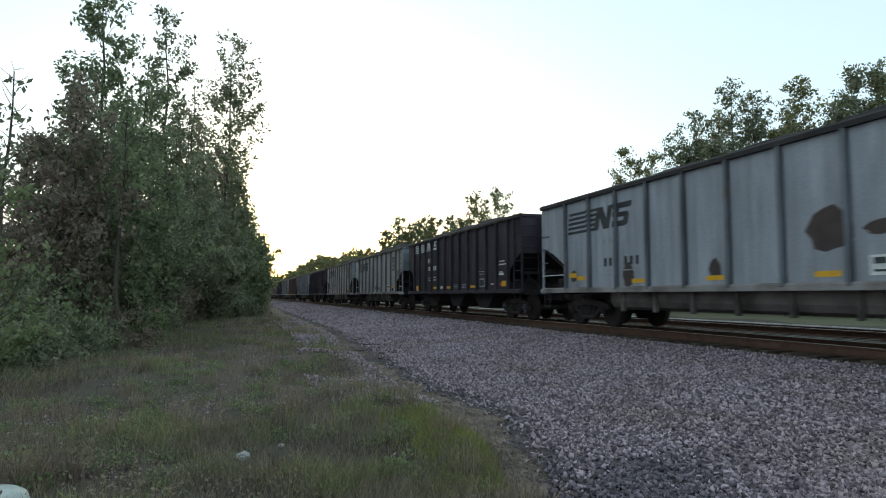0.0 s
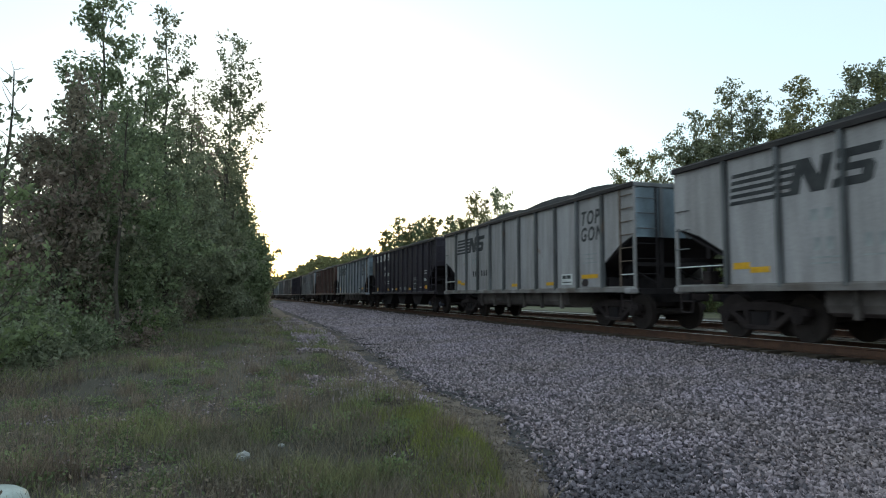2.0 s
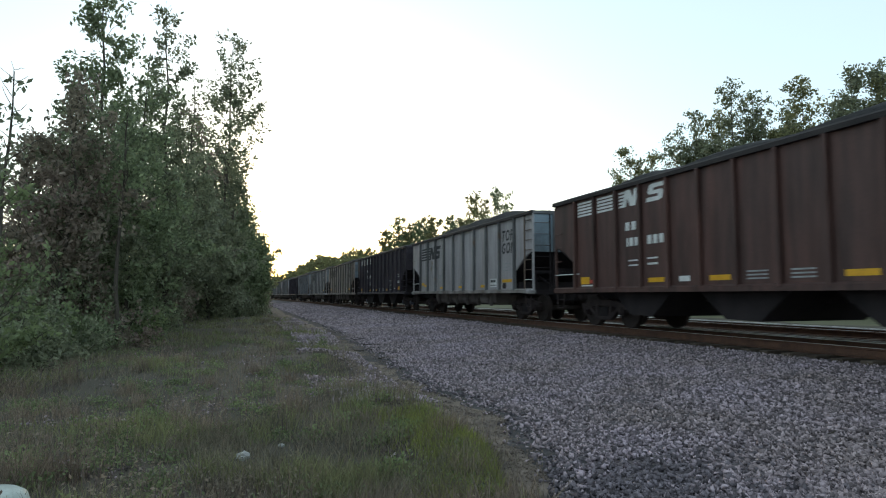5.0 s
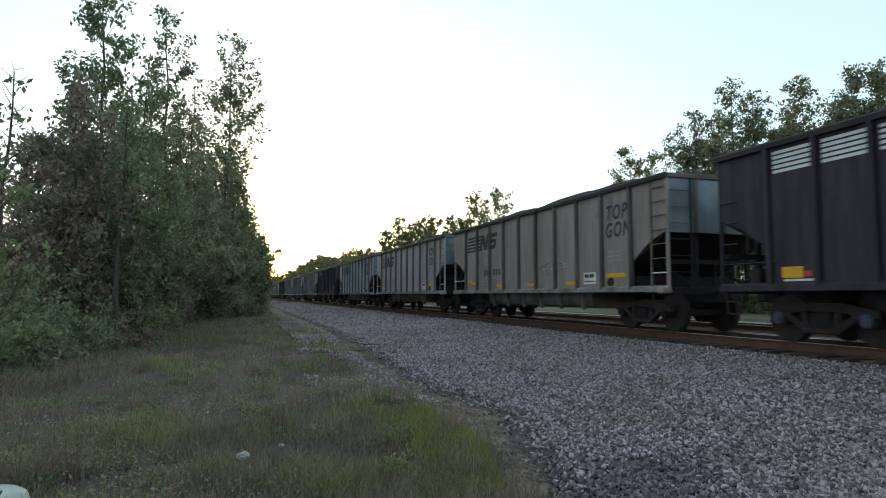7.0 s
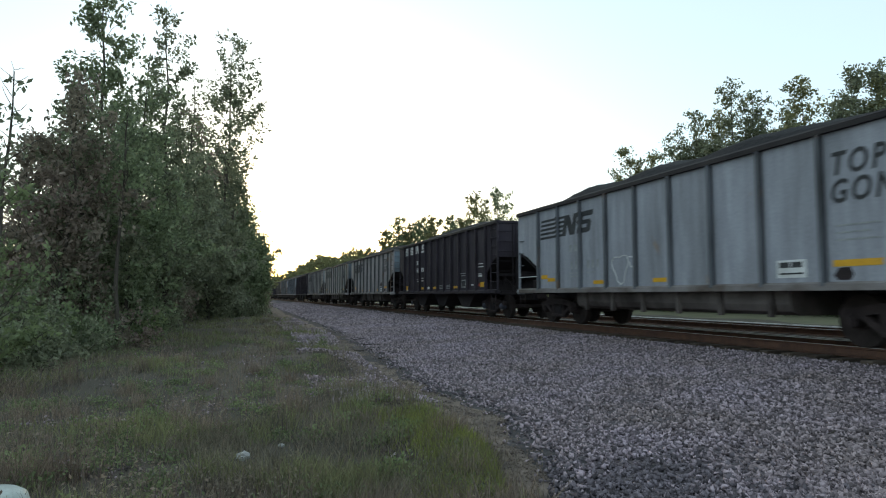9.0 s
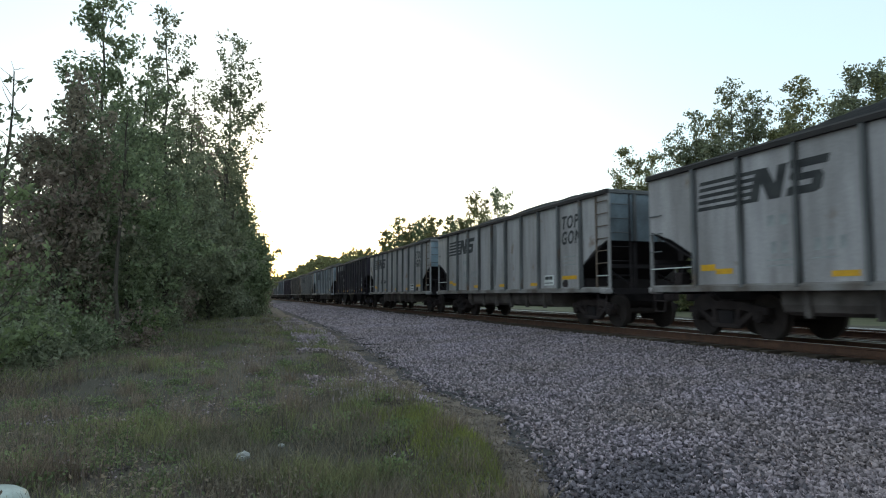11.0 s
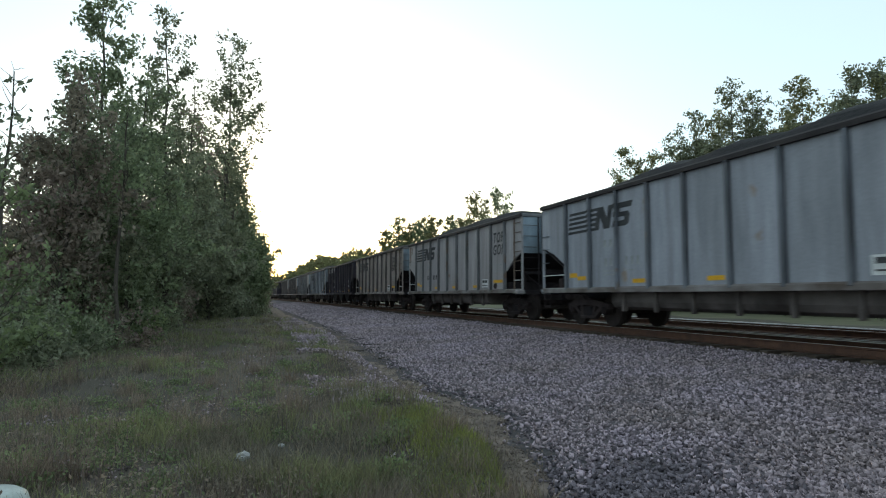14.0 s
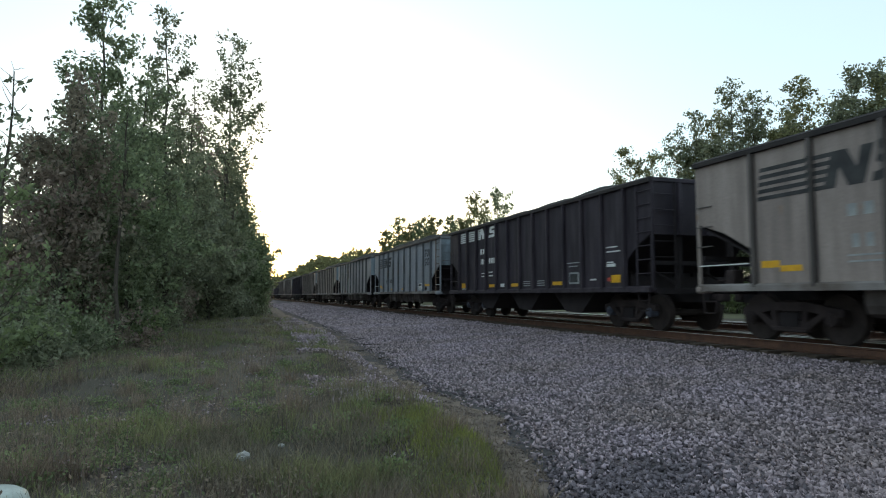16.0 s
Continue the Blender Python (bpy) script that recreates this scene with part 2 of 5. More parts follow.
def ground_z(x, y):
    """Height of the ground: grass verge, ballast bank, line, far verge."""
    x, y = np.asarray(x, float), np.asarray(y, float)
    z = np.interp(x, PROFILE_X, PROFILE_Z)
    soft = np.clip((4.2 - x) / 2, 0, 1)
    return z + soft * (0.05 * np.sin(x * 1.3 + 0.7 * y) + 0.04 * np.sin(0.9 * y - x * 0.6 + 1.0) + 0.02 * np.sin(3.1 * x + 2.3 * y))


def toe_x(y):
    """Where the ballast bank meets the verge."""
    y = np.asarray(y, float)
    return np.interp(y, [3, 4.3, 5.0, 6.6, 8.0, 9.8, 14, 25, 47, 100], [2.0, 2.3, 2.6, 3.1, 3.3, 3.05, 3.3, 4.05, 4.2, 4.9]) + 0.07 * np.sin(y * 3.7) + 0.05 * np.sin(y * 8.1)


def grass_x(y):
    """Where the grass gives way to the bare strip."""
    y = np.asarray(y, float)
    return np.interp(y, [3, 4.65, 5.7, 6.5, 10, 14.5, 25, 47, 100], [1.9, 2.2, 2.5, 2.55, 2.4, 2.6, 3.3, 3.5, 4.4])


def grid_mesh(name, xs, ys, zfun):
    X, Y = np.meshgrid(xs, ys)
    v = np.c_[X.ravel(), Y.ravel(), zfun(X.ravel(), Y.ravel())]
    nx, ny = len(xs), len(ys)
    i = (np.arange(ny - 1)[:, None] * nx + np.arange(nx - 1)[None]).ravel()
    return from_arrays(name, v, np.c_[i, i + 1, i + nx + 1, i + nx], True)


ys_near = np.concatenate([[-200, -60, -20], np.arange(-8, 40, 0.3), np.arange(40, 120, 2), [150, 200, 300, 500, 900, 2500]])
xs_all = np.concatenate([[-2500, -400, -120, -60, -40, -25], np.arange(-16, 9.6, 0.3), [9.7, 17.6, 18.8, 21.5, 26, 40, 60, 120, 400, 2500]])
ground = new("ground", grid_mesh("ground", xs_all, ys_near, lambda x, y: ground_z(x, y) - 0.05 * ((x > 5) & (x < 18.5))))
ground.data.materials.append(M["soil"])
tagged(ground, "grassy verge of bare soil and weeds beside the railway", "ground", kind="structure")


def strip(name, x_left, x_right, steps, material, label, lift, y0=-8.0, y1=60.0):
    """A strip of ground between two wavy edges, a little above the soil."""
    ys = np.concatenate([np.arange(y0, min(y1, 40), 0.3), np.arange(40, y1, 3.0)]) if y1 > 40 else np.arange(y0, y1, 0.3)
    a, b = x_left(ys), x_right(ys)
    s = np.linspace(0, 1, steps)
    X = a[:, None] * (1 - s) + b[:, None] * s
    Y = np.repeat(ys[:, None], steps, 1)
    edge = lift * np.clip(np.minimum(s, 1 - s)[None] * steps / 1.0, -0.3, 1)
    Z = ground_z(X, Y) + edge
    i = (np.arange(len(ys) - 1)[:, None] * steps + np.arange(steps - 1)[None]).ravel()
    ob = new(name, from_arrays(name, np.c_[X.ravel(), Y.ravel(), Z.ravel()], np.c_[i, i + 1, i + steps + 1, i + steps], True))
    ob.data.materials.append(material)
    return tagged(ob, label, name.replace("_", " "), kind="structure")


strip("ballast", lambda y: toe_x(y), lambda y: 18.8 + 0 * y, 40, M["ballast"], "bank of crushed grey ballast stone carrying the tracks", 0.03, -60, 900)
strip("gravel_path", lambda y: grass_x(y) - 0.25 - 0.15 * np.sin(y * 0.8), lambda y: toe_x(y) + 0.10, 7, M["path"], "worn strip of tan gravelly soil along the ballast toe", 0.02, 3, 120)
strip("cinder_patch", lambda y: toe_x(y) - 0.1 - 0.30 * np.clip((y - 9) / 8, 0, 1) + 0.1 * np.sin(y * 2) + 0.1 * np.sin(y * 0.73), lambda y: toe_x(y) + 0.24 + 0.25 * np.sin(y * 1.1) ** 2 + 0.25 * np.clip((y - 9) / 10, 0, 1) + 1.5 * np.exp(-((y - 4.4) / 0.8) ** 2), 6, M["cinder"], "dark damp line of cinders at the ballast toe", 0.028, 3, 60)

strip("far_verge", lambda y: 28.5 + 0.8 * np.sin(y * 0.7) + 0.5 * np.sin(y * 0.23), lambda y: 70 + 0 * y, 16, M["verge"], "green grass verge beyond the tracks", 0.03, -20, 200)


# ---- tracks ----
def rail_profile(w=0.037, foot=0.07, h=0.18):
    return [(-foot, -h), (foot, -h), (foot, -h + 0.015), (0.012, -h + 0.035), (0.012, -0.045), (w, -0.035), (w, -0.008), (w - 0.01, -0.003), (-w + 0.01, -0.003), (-w, -0.008), (-w, -0.035), (-0.012, -0.045), (-0.012, -h + 0.035), (-foot, -h + 0.015)]


def track(cx, label):
    t = thing("railway_track", label, "railway track", "parallel tracks", pose(cx, 0, 0), kind="structure")
    for s in (-0.755, 0.755):
        bm = prism_y(bmesh.new(), rail_profile(), -60, 900)
        r = part("rail", bm, M["rail"], t, "rusty steel rail", pose(s, 0, 0))
        worn = [(-0.042, -0.034), (-0.0405, -0.022), (-0.036, -0.012), (-0.028, -0.004), (-0.016, 0.0), (0.026, 0.0), (0.026, -0.030)]
        part("running_surface", prism_y(bmesh.new(), worn if s > 0 else [(-a, b) for a, b in reversed(worn)], -60, 900), M["rail_top"], r, "polished running edge of the rail head, coloured pale for its glint")
    tie = mesh_of("sleeper", boxed(-1.3, 1.3, -0.115, 0.115, -0.36, -0.172, 0.012))
    plate = mesh_of("tie_plate", boxed(-0.17, 0.17, -0.09, 0.09, -0.184, -0.165))
    rng = random.Random(int(cx * 10))
    for i in range(110):
        m = pose(rng.uniform(-0.04, 0.04), 2 + i * 0.51, rng.uniform(-0.006, 0.004), 0, 0, rng.uniform(-0.7, 0.7))
        o = part("sleeper", tie, M["tie"], t, "", m)
        for s in (-0.755, 0.755):
            if cx < 12 and i < 36:
                part("tie_plate", plate, M["rail"], o, "", pose(s, 0, 0))
    bm = bmesh.new()
    for i in range(400):
        y = 2 + 110 * 0.51 + i * 0.51
        box(bm, -1.3, 1.3, y - 0.115, y + 0.115, -0.36, -0.172)
    tagged(part("far_sleepers", bm, M["tie"], t), kind="stuff")
    return t


track(TRACK_X, "rusty rails on dark timber sleepers in grey ballast")
track(FAR_TRACK_X, "second line of rails on timber sleepers behind the train")


# ---- coal cars ----
HW = 1.60                # half width of the plates; posts stand proud of them
HB = BODY / 2
SILL, TOP = 1.02, 3.67
SLOPE_HI, SLOPE_LO = 2.40, 1.72   # the slope sheet at the car's end and at the first post
END_BAY, INNER = 1.55, 1.30
GREY_POSTS = [HB - END_BAY - i * INNER for i in range(10)]
DARK_BAY, DARK_INNER = 1.25, 1.025
DARK_POSTS = [HB - DARK_BAY - i * DARK_INNER for i in range(13)]
shapes = {}


def shape(key, make):
    """A mesh that alike parts share."""
    if key not in shapes:
        made = make()
        shapes[key] = made if isinstance(made, bpy.types.Mesh) else mesh_of(key, made)
    return shapes[key]


def lead_bay(bay):
    """The bay at the leading end, a little shorter than the one at the trailing end."""
    return BODY - bay - (9 * INNER if bay == END_BAY else 12 * DARK_INNER)


def side_outline(bay):
    """The side plate: full height between the first and last post, cut away under the slope sheets at the ends."""
    lead = lead_bay(bay)
    return [(HB, SLOPE_HI), (HB - bay * 0.5, SLOPE_HI - 0.26), (HB - bay, SLOPE_LO), (HB - bay, SILL), (-HB + lead, SILL), (-HB + lead, SLOPE_LO), (-HB + lead * 0.5, SLOPE_HI - 0.26), (-HB, SLOPE_HI), (-HB, TOP), (HB, TOP)]


def make_side(bay):
    return prism_x(bmesh.new(), side_outline(bay), -0.012, 0.012)


def make_post(wide=0.12, deep=0.11):
    bm = bmesh.new()
    a = wide / 2
    # hat section: two flanges and a box
    box(bm, -deep, 0.0, -a * 0.62, a * 0.62, SILL + 0.02, TOP - 0.06, 0.012)
    box(bm, -0.012, 0.0, -a, a, SILL, TOP - 0.02)
    return bm


def make_top_rail():
    return prism_y(bmesh.new(), [(-0.10, TOP - 0.06), (0.05, TOP - 0.06), (0.05, TOP + 0.07), (-0.06, TOP + 0.07), (-0.10, TOP + 0.03)], -HB - 0.02, HB + 0.02)


def make_end_rail():
    return boxed(-HW, HW, -0.06, 0.06, TOP - 0.05, TOP + 0.06, 0.015)


def make_end_wall():
    return boxed(-HW, HW, -0.012, 0.012, SLOPE_HI - 0.05, TOP)


def make_slope(bay):
    """The sloping floor at the car's end, running down and in."""
    run = 2.6
    return prism_x(bmesh.new(), [(0, SLOPE_HI), (0, SLOPE_HI - 0.03), (-run, SLOPE_HI - 0.03 - run * 0.5), (-run, SLOPE_HI - run * 0.5)], -HW + 0.01, HW - 0.01)


def make_sill():
    return prism_y(bmesh.new(), [(-0.09, SILL - 0.05), (0.03, SILL - 0.05), (0.03, SILL + 0.06), (0.0, SILL + 0.10), (-0.09, SILL + 0.06)], -HB + 0.02, HB - 0.02)


def make_tub():
    """The belly between the trucks, with rounded lower corners and sloping ends."""
    bm = bmesh.new()
    bot, r, ln = 0.52, 0.20, 3.75
    xz = [(-1.42, SILL), (-1.42, bot + r), (-1.36, bot + 0.07), (-1.2, bot), (1.2, bot), (1.36, bot + 0.07), (1.42, bot + r), (1.42, SILL)]
    prism_y(bm, xz, -ln, ln)
    return bm


def make_tub_rib():
    return boxed(-1.50, -1.38, -0.045, 0.045, 0.48, SILL, 0.012)


def make_hopper():
    """A pair of discharge chutes: a wedge that narrows to a gate near the rails."""
    bm = bmesh.new()
    prism_x(bm, [(1.35, SILL), (0.55, 0.40), (-0.35, 0.38), (-1.15, SILL)], -1.36, 1.36)
    return bm


def make_center_sill():
    return boxed(-0.2, 0.2, -HB - 0.25, HB + 0.25, 0.72, 1.0, 0.01)


def make_coupler():
    bm = boxed(-0.09, 0.09, 0.0, 0.50, 0.80, 0.98, 0.02)
    box(bm, -0.15, 0.13, 0.36, 0.62, 0.74, 1.02, 0.04)
    return bm


def make_corner_casting():
    bm = boxed(-0.08, 0.18, -0.22, 0.04, SILL - 0.09, SILL + 0.06, 0.03)
    rod(bm, (-0.12, -0.1, SILL), (0.0, -0.1, SILL), 0.05, n=8)
    return bm


def make_end_platform():
    return boxed(-HW + 0.15, HW - 0.15, -0.16, 0.0, SILL - 0.10, SILL + 0.05, 0.01)


def make_side_beam():
    """The end of the side sill under the cut-away corner, with a folded lower lip."""
    bm = boxed(-0.06, 0.06, -1.0, 0.0, SILL - 0.04, SILL + 0.05, 0.012)
    box(bm, -0.075, -0.045, -1.0, 0.0, SILL - 0.07, SILL - 0.03)
    return bm


def make_pocket_shade_sheet():
    """An added upright sheet that closes the space under the slope, black for the shade behind the ladder."""
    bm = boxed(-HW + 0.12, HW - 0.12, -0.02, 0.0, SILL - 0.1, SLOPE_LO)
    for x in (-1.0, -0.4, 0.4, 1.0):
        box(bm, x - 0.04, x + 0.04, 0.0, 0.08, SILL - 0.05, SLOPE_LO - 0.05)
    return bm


def make_corner_post():
    return boxed(-0.035, 0.035, -0.04, 0.03, SILL, TOP - 0.04, 0.01)


def make_stile():
    return boxed(-0.02, 0.02, -0.022, 0.022, SILL - 0.05, TOP - 0.07, 0.006)


def make_rung(length):
    return rod(bmesh.new(), (0, -length / 2, 0), (0, length / 2, 0), 0.014)


def make_stirrup():
    bm = bmesh.new()
    rod(bm, (0, 0.22, SILL - 0.05), (0, 0.16, 0.52), 0.016)
    rod(bm, (0, -0.22, SILL - 0.05), (0, -0.16, 0.52), 0.016)
    rod(bm, (0, -0.16, 0.52), (0, 0.16, 0.52), 0.016)
    rod(bm, (0, -0.19, 0.76), (0, 0.19, 0.76), 0.014)
    return bm


def make_end_strut():
    """Upright braces under the slope sheet at the end of the car."""
    bm = bmesh.new()
    for x in (-0.75, 0.75):
        box(bm, x - 0.05, x + 0.05, -0.14, -0.04, SILL, SLOPE_HI - 0.05)
        rod(bm, (x, -0.08, SILL + 0.1), (x, -1.35, SILL + 0.6), 0.035)
    box(bm, -HW + 0.03, HW - 0.03, -0.14, -0.06, 1.62, 1.72)
    return bm


def make_bolster_wall():
    """The cross bearer and inner slope beneath the sheet, at the first post."""
    bm = boxed(-HW + 0.1, HW - 0.1, -0.08, 0.02, SILL - 0.05, SILL + 0.35)
    box(bm, -0.9, -0.8, -0.1, 0.1, SILL, SLOPE_LO)
    box(bm, 0.8, 0.9, -0.1, 0.1, SILL, SLOPE_LO)
    return bm


def make_brake_gear():
    bm = bmesh.new()
    rod(bm, (-0.75, -0.75, 1.32), (-0.25, -0.75, 1.32), 0.16, n=12)
    rod(bm, (-1.1, -0.95, 1.22), (-0.8, -0.95, 1.22), 0.12, n=10)
    box(bm, -1.25, -0.95, -0.6, -0.35, 1.1, 1.42, 0.03)
    rod(bm, (-1.3, -0.2, 1.2), (0.6, -1.2, 1.2), 0.02)
    return bm


def make_brake_wheel():
    bm = bmesh.new()
    for i in range(16):
        a, b = i * math.tau / 16, (i + 1) * math.tau / 16
        rod(bm, (0.27 * math.cos(a), 0.1, 0.27 * math.sin(a)), (0.27 * math.cos(b), 0.1, 0.27 * math.sin(b)), 0.014, n=5)
    for i in range(4):
        a = i * math.tau / 4
        rod(bm, (0, 0.08, 0), (0.27 * math.cos(a), 0.1, 0.27 * math.sin(a)), 0.01, n=5)
    box(bm, -0.12, 0.12, 0.0, 0.08, -0.2, 0.12, 0.02)
    return bm


def make_wheelset():
    bm = bmesh.new()
    for s in (-1, 1):
        x = 0.755 * s
        rod(bm, (x - 0.065 * s, 0, 0), (x + 0.06 * s, 0, 0), 0.457, n=18)
        rod(bm, (x - 0.085 * s, 0, 0), (x - 0.055 * s, 0, 0), 0.483, n=18)
        rod(bm, (x + 0.06 * s, 0, 0), (x + 0.10 * s, 0, 0), 0.15, n=14)
        # a raised rim and plate spokes of dirt, so that the turning can be seen
        for i in range(3):
            a = i * math.tau / 3
            rod(bm, (x + 0.062 * s, 0.26 * math.cos(a), 0.26 * math.sin(a)), (x + 0.075 * s, 0.26 * math.cos(a), 0.26 * math.sin(a)), 0.045, n=6)
    rod(bm, (-0.95, 0, 0), (0.95, 0, 0), 0.085, n=10)
    return bm


def make_side_frame():
    """A cast truck side: arched top chord, window openings, spring pocket."""
    bm = bmesh.new()
    t = 0.07
    top = [(-1.12, 0.50), (-1.12, 0.64), (-0.72, 0.70), (-0.40, 0.76), (0.40, 0.76), (0.72, 0.70), (1.12, 0.64), (1.12, 0.50), (0.80, 0.52), (0.40, 0.60), (-0.40, 0.60), (-0.80, 0.52)]
    prism_x(bm, top, -t, t)
    prism_x(bm, [(-0.80, 0.54), (-0.66, 0.56), (-0.30, 0.34), (-0.36, 0.22)], -t, t)
    prism_x(bm, [(0.80, 0.54), (0.36, 0.22), (0.30, 0.34), (0.66, 0.56)], -t, t)
    box(bm, -t - 0.03, t, -0.38, 0.38, 0.20, 0.30, 0.02)
    prism_x(bm, [(-0.42, 0.62), (-0.30, 0.62), (-0.24, 0.28), (-0.34, 0.28)], -t, t)
    prism_x(bm, [(0.42, 0.62), (0.34, 0.28), (0.24, 0.28), (0.30, 0.62)], -t, t)
    return bm


def make_springs():
    """A pack of coil springs seen as one ribbed block."""
    wave = [(0.23 if i % 2 else 0.20, 0.30 + i * 0.022) for i in range(13)]
    return prism_x(bmesh.new(), [(y, z) for y, z in wave] + [(-y, z) for y, z in reversed(wave)], -0.07, 0.07)


def make_bolster():
    return boxed(-1.05, 1.05, -0.2, 0.2, 0.55, 0.80, 0.04)


def make_bearing():
    bm = rod(bmesh.new(), (-0.08, 0, 0), (0.12, 0, 0), 0.12, n=14)
    rod(bm, (-0.11, 0, 0), (-0.08, 0, 0), 0.075, n=10)
    return bm


wheelsets = {1: [], -1: []}


def add_truck(car, y, cap):
    t = part("truck", shape("bolster", make_bolster), M["grime"], car, "cast steel truck under brake dust", pose(0, y, 0))
    for s in (-1, 1):
        f = part("side_frame", shape("side_frame", make_side_frame), M["grime"], t, "", pose(1.0 * s, 0, 0))
        part("spring_pack", shape("springs", make_springs), M["soot_shade"], t, "", pose(1.0 * s, 0, 0))
        w = part("wheelset", shape("wheelset", make_wheelset), M["wheel"], t, "dull worn steel wheels on an axle", pose(0, 0.89 * s, 0.457))
        wheelsets[s].append(w)
        for e in (-1, 1):
            part("bearing_cap", shape("bearing", make_bearing), cap, t, "", pose(1.02 * e, 0.89 * s, 0.46, 0, 0, 0 if e < 0 else 180))


def plate_on(name, car, outline, s0, z0, material, label="", lift=0.018):
    """A flat stencilled shape on the near side: outline in metres, along the car to the near end and up from (s0, z0)."""
    yz = [(HB - s0 - a, z0 + b) for a, b in outline]
    bm = prism_x(bmesh.new(), yz, -HW - lift, -HW - lift + 0.005)
    return part(name, bm, material, car, label)


def rect(w, h, lean=0.0):
    return [(0, 0), (w, 0), (w + lean, h), (lean, h)]


# two slanting blocks of the emblem, on a unit square
BLOCK_A = [(0, 0), (0.24, 0), (0.33, 0.55), (0.50, 0), (0.80, 0), (1.0, 1), (0.76, 1), (0.68, 0.45), (0.50, 1), (0.2, 1)]
BLOCK_B = [(0, 0), (0.74, 0), (0.90, 0.08), (0.98, 0.46), (0.90, 0.60), (0.42, 0.60), (0.45, 0.76), (1.08, 0.76), (1.14, 1.0), (0.34, 1.0), (0.18, 0.92), (0.10, 0.52), (0.20, 0.40), (0.70, 0.40), (0.67, 0.24), (0.05, 0.24)]


def scaled(outline, w, h):
    return [(a * w, b * h) for a, b in outline]


def bars(name, car, s0, z0, material, rows, label="", lift=0.018):
    """Plain bars that stand for small stencilled writing, each a part: (offset along, offset up, width, height)."""
    for a, b, w, h in rows:
        me = shape("bar %.2f %.3f" % (w, h), lambda: boxed(0, 0.005, -w, 0, 0, h))
        part(name, me, material, car, label, pose(-HW - lift, HB - s0 - a, z0 + b))


def words(name, car, text, s0, z0, size, material, lean=0.22):
    """Painted words, read from the camera's side."""
    def make():
        c = bpy.data.curves.new(text, "FONT")
        c.body, c.size, c.shear, c.offset, c.extrude, c.space_character, c.resolution_u = text, 1.0, lean, 0.02, 0.003, 1.25, 3
        o = bpy.data.objects.new(text, c)
        scene.collection.objects.link(o)
        bpy.context.view_layer.update()
        me = bpy.data.meshes.new_from_object(o.evaluated_get(bpy.context.evaluated_depsgraph_get()))
        bpy.data.objects.remove(o)
        me.materials.clear()
        return me
    me = shape("words " + text, make)
    m = Matrix.Translation((-HW - 0.02, HB - s0, z0)) @ Matrix(((0, 0, -1, 0), (-1, 0, 0, 0), (0, 1, 0, 0), (0, 0, 0, 1))) @ Matrix.Diagonal((size * 0.80, size, 1, 1))
    return part(name, me, material, car, "", m)


def make_coal(seed, heap):
    """A heaped load: long mounds above the rim, lumpy."""
    rng = random.Random(seed)
    k1, k2, p = rng.uniform(0.9, 1.4), rng.uniform(2.2, 3.4), rng.uniform(0, 6)
    xs, ys = np.linspace(-1.55, 1.55, 9), np.linspace(-HB + 0.03, HB - 0.03, 60)

    def z(x, y):
        u = np.clip((HB - np.abs(y)) / 3.4, 0, 1)
        side = np.clip((1.55 - np.abs(x)) / 1.1, 0, 1)
        swell = 0.85 + 0.15 * np.cos(k1 * y + p) * np.cos(k2 * 0.3 * y)
        lump = 0.035 * np.sin(7 * x + 5 * y + p) * np.sin(6 * y - 3 * x) + 0.02 * np.sin(17 * y + 13 * x)
        return TOP - 0.12 + heap * swell * (0.25 + 0.75 * u) * side ** 0.45 + lump * side
    return grid_mesh("coal_load", xs, ys, z)


TRAIN_Y = 39.39     # far corner of car 11 at 8 s
cars = []


# how far the train hangs back from an even run, in metres: it drags after 7 s and catches up again
LAG = [(0.0, -0.14), (0.5, -0.05), (1.0, -0.05), (1.5, -0.13), (2.0, 0.2), (2.5, -0.14), (3.0, 0.0), (3.5, -0.03), (4.0, -0.1), (5.2, -0.06), (6.5, -0.03), (7.0, -0.15), (7.25, 0.35), (7.5, 0.78), (8.0, 0.67), (8.5, 0.57), (9.0, 0.56), (10.3, 0.2), (11.5, -0.15), (12.0, -0.15), (12.5, -0.14), (13.0, -0.05), (13.5, 0.08), (14.0, -0.09), (14.5, -0.38), (15.0, -0.09), (15.5, -0.32), (16.0, -0.05)]
SLACK = {9: 0.1, 11: -0.33, 14: 0.2, 16: -0.12}     # couplers drawn out or pushed in


def car_rows(k):
    out = []
    for t, lag in LAG:
        y = TRAIN_Y + CAR_STEP * (k - 11) - SPEED * (t - 8) - 0.0067 * (t - 8) ** 2 - HB + lag + SLACK.get(k, 0.0)
        out.append((t, pose(TRACK_X, y, 0)))
    return out


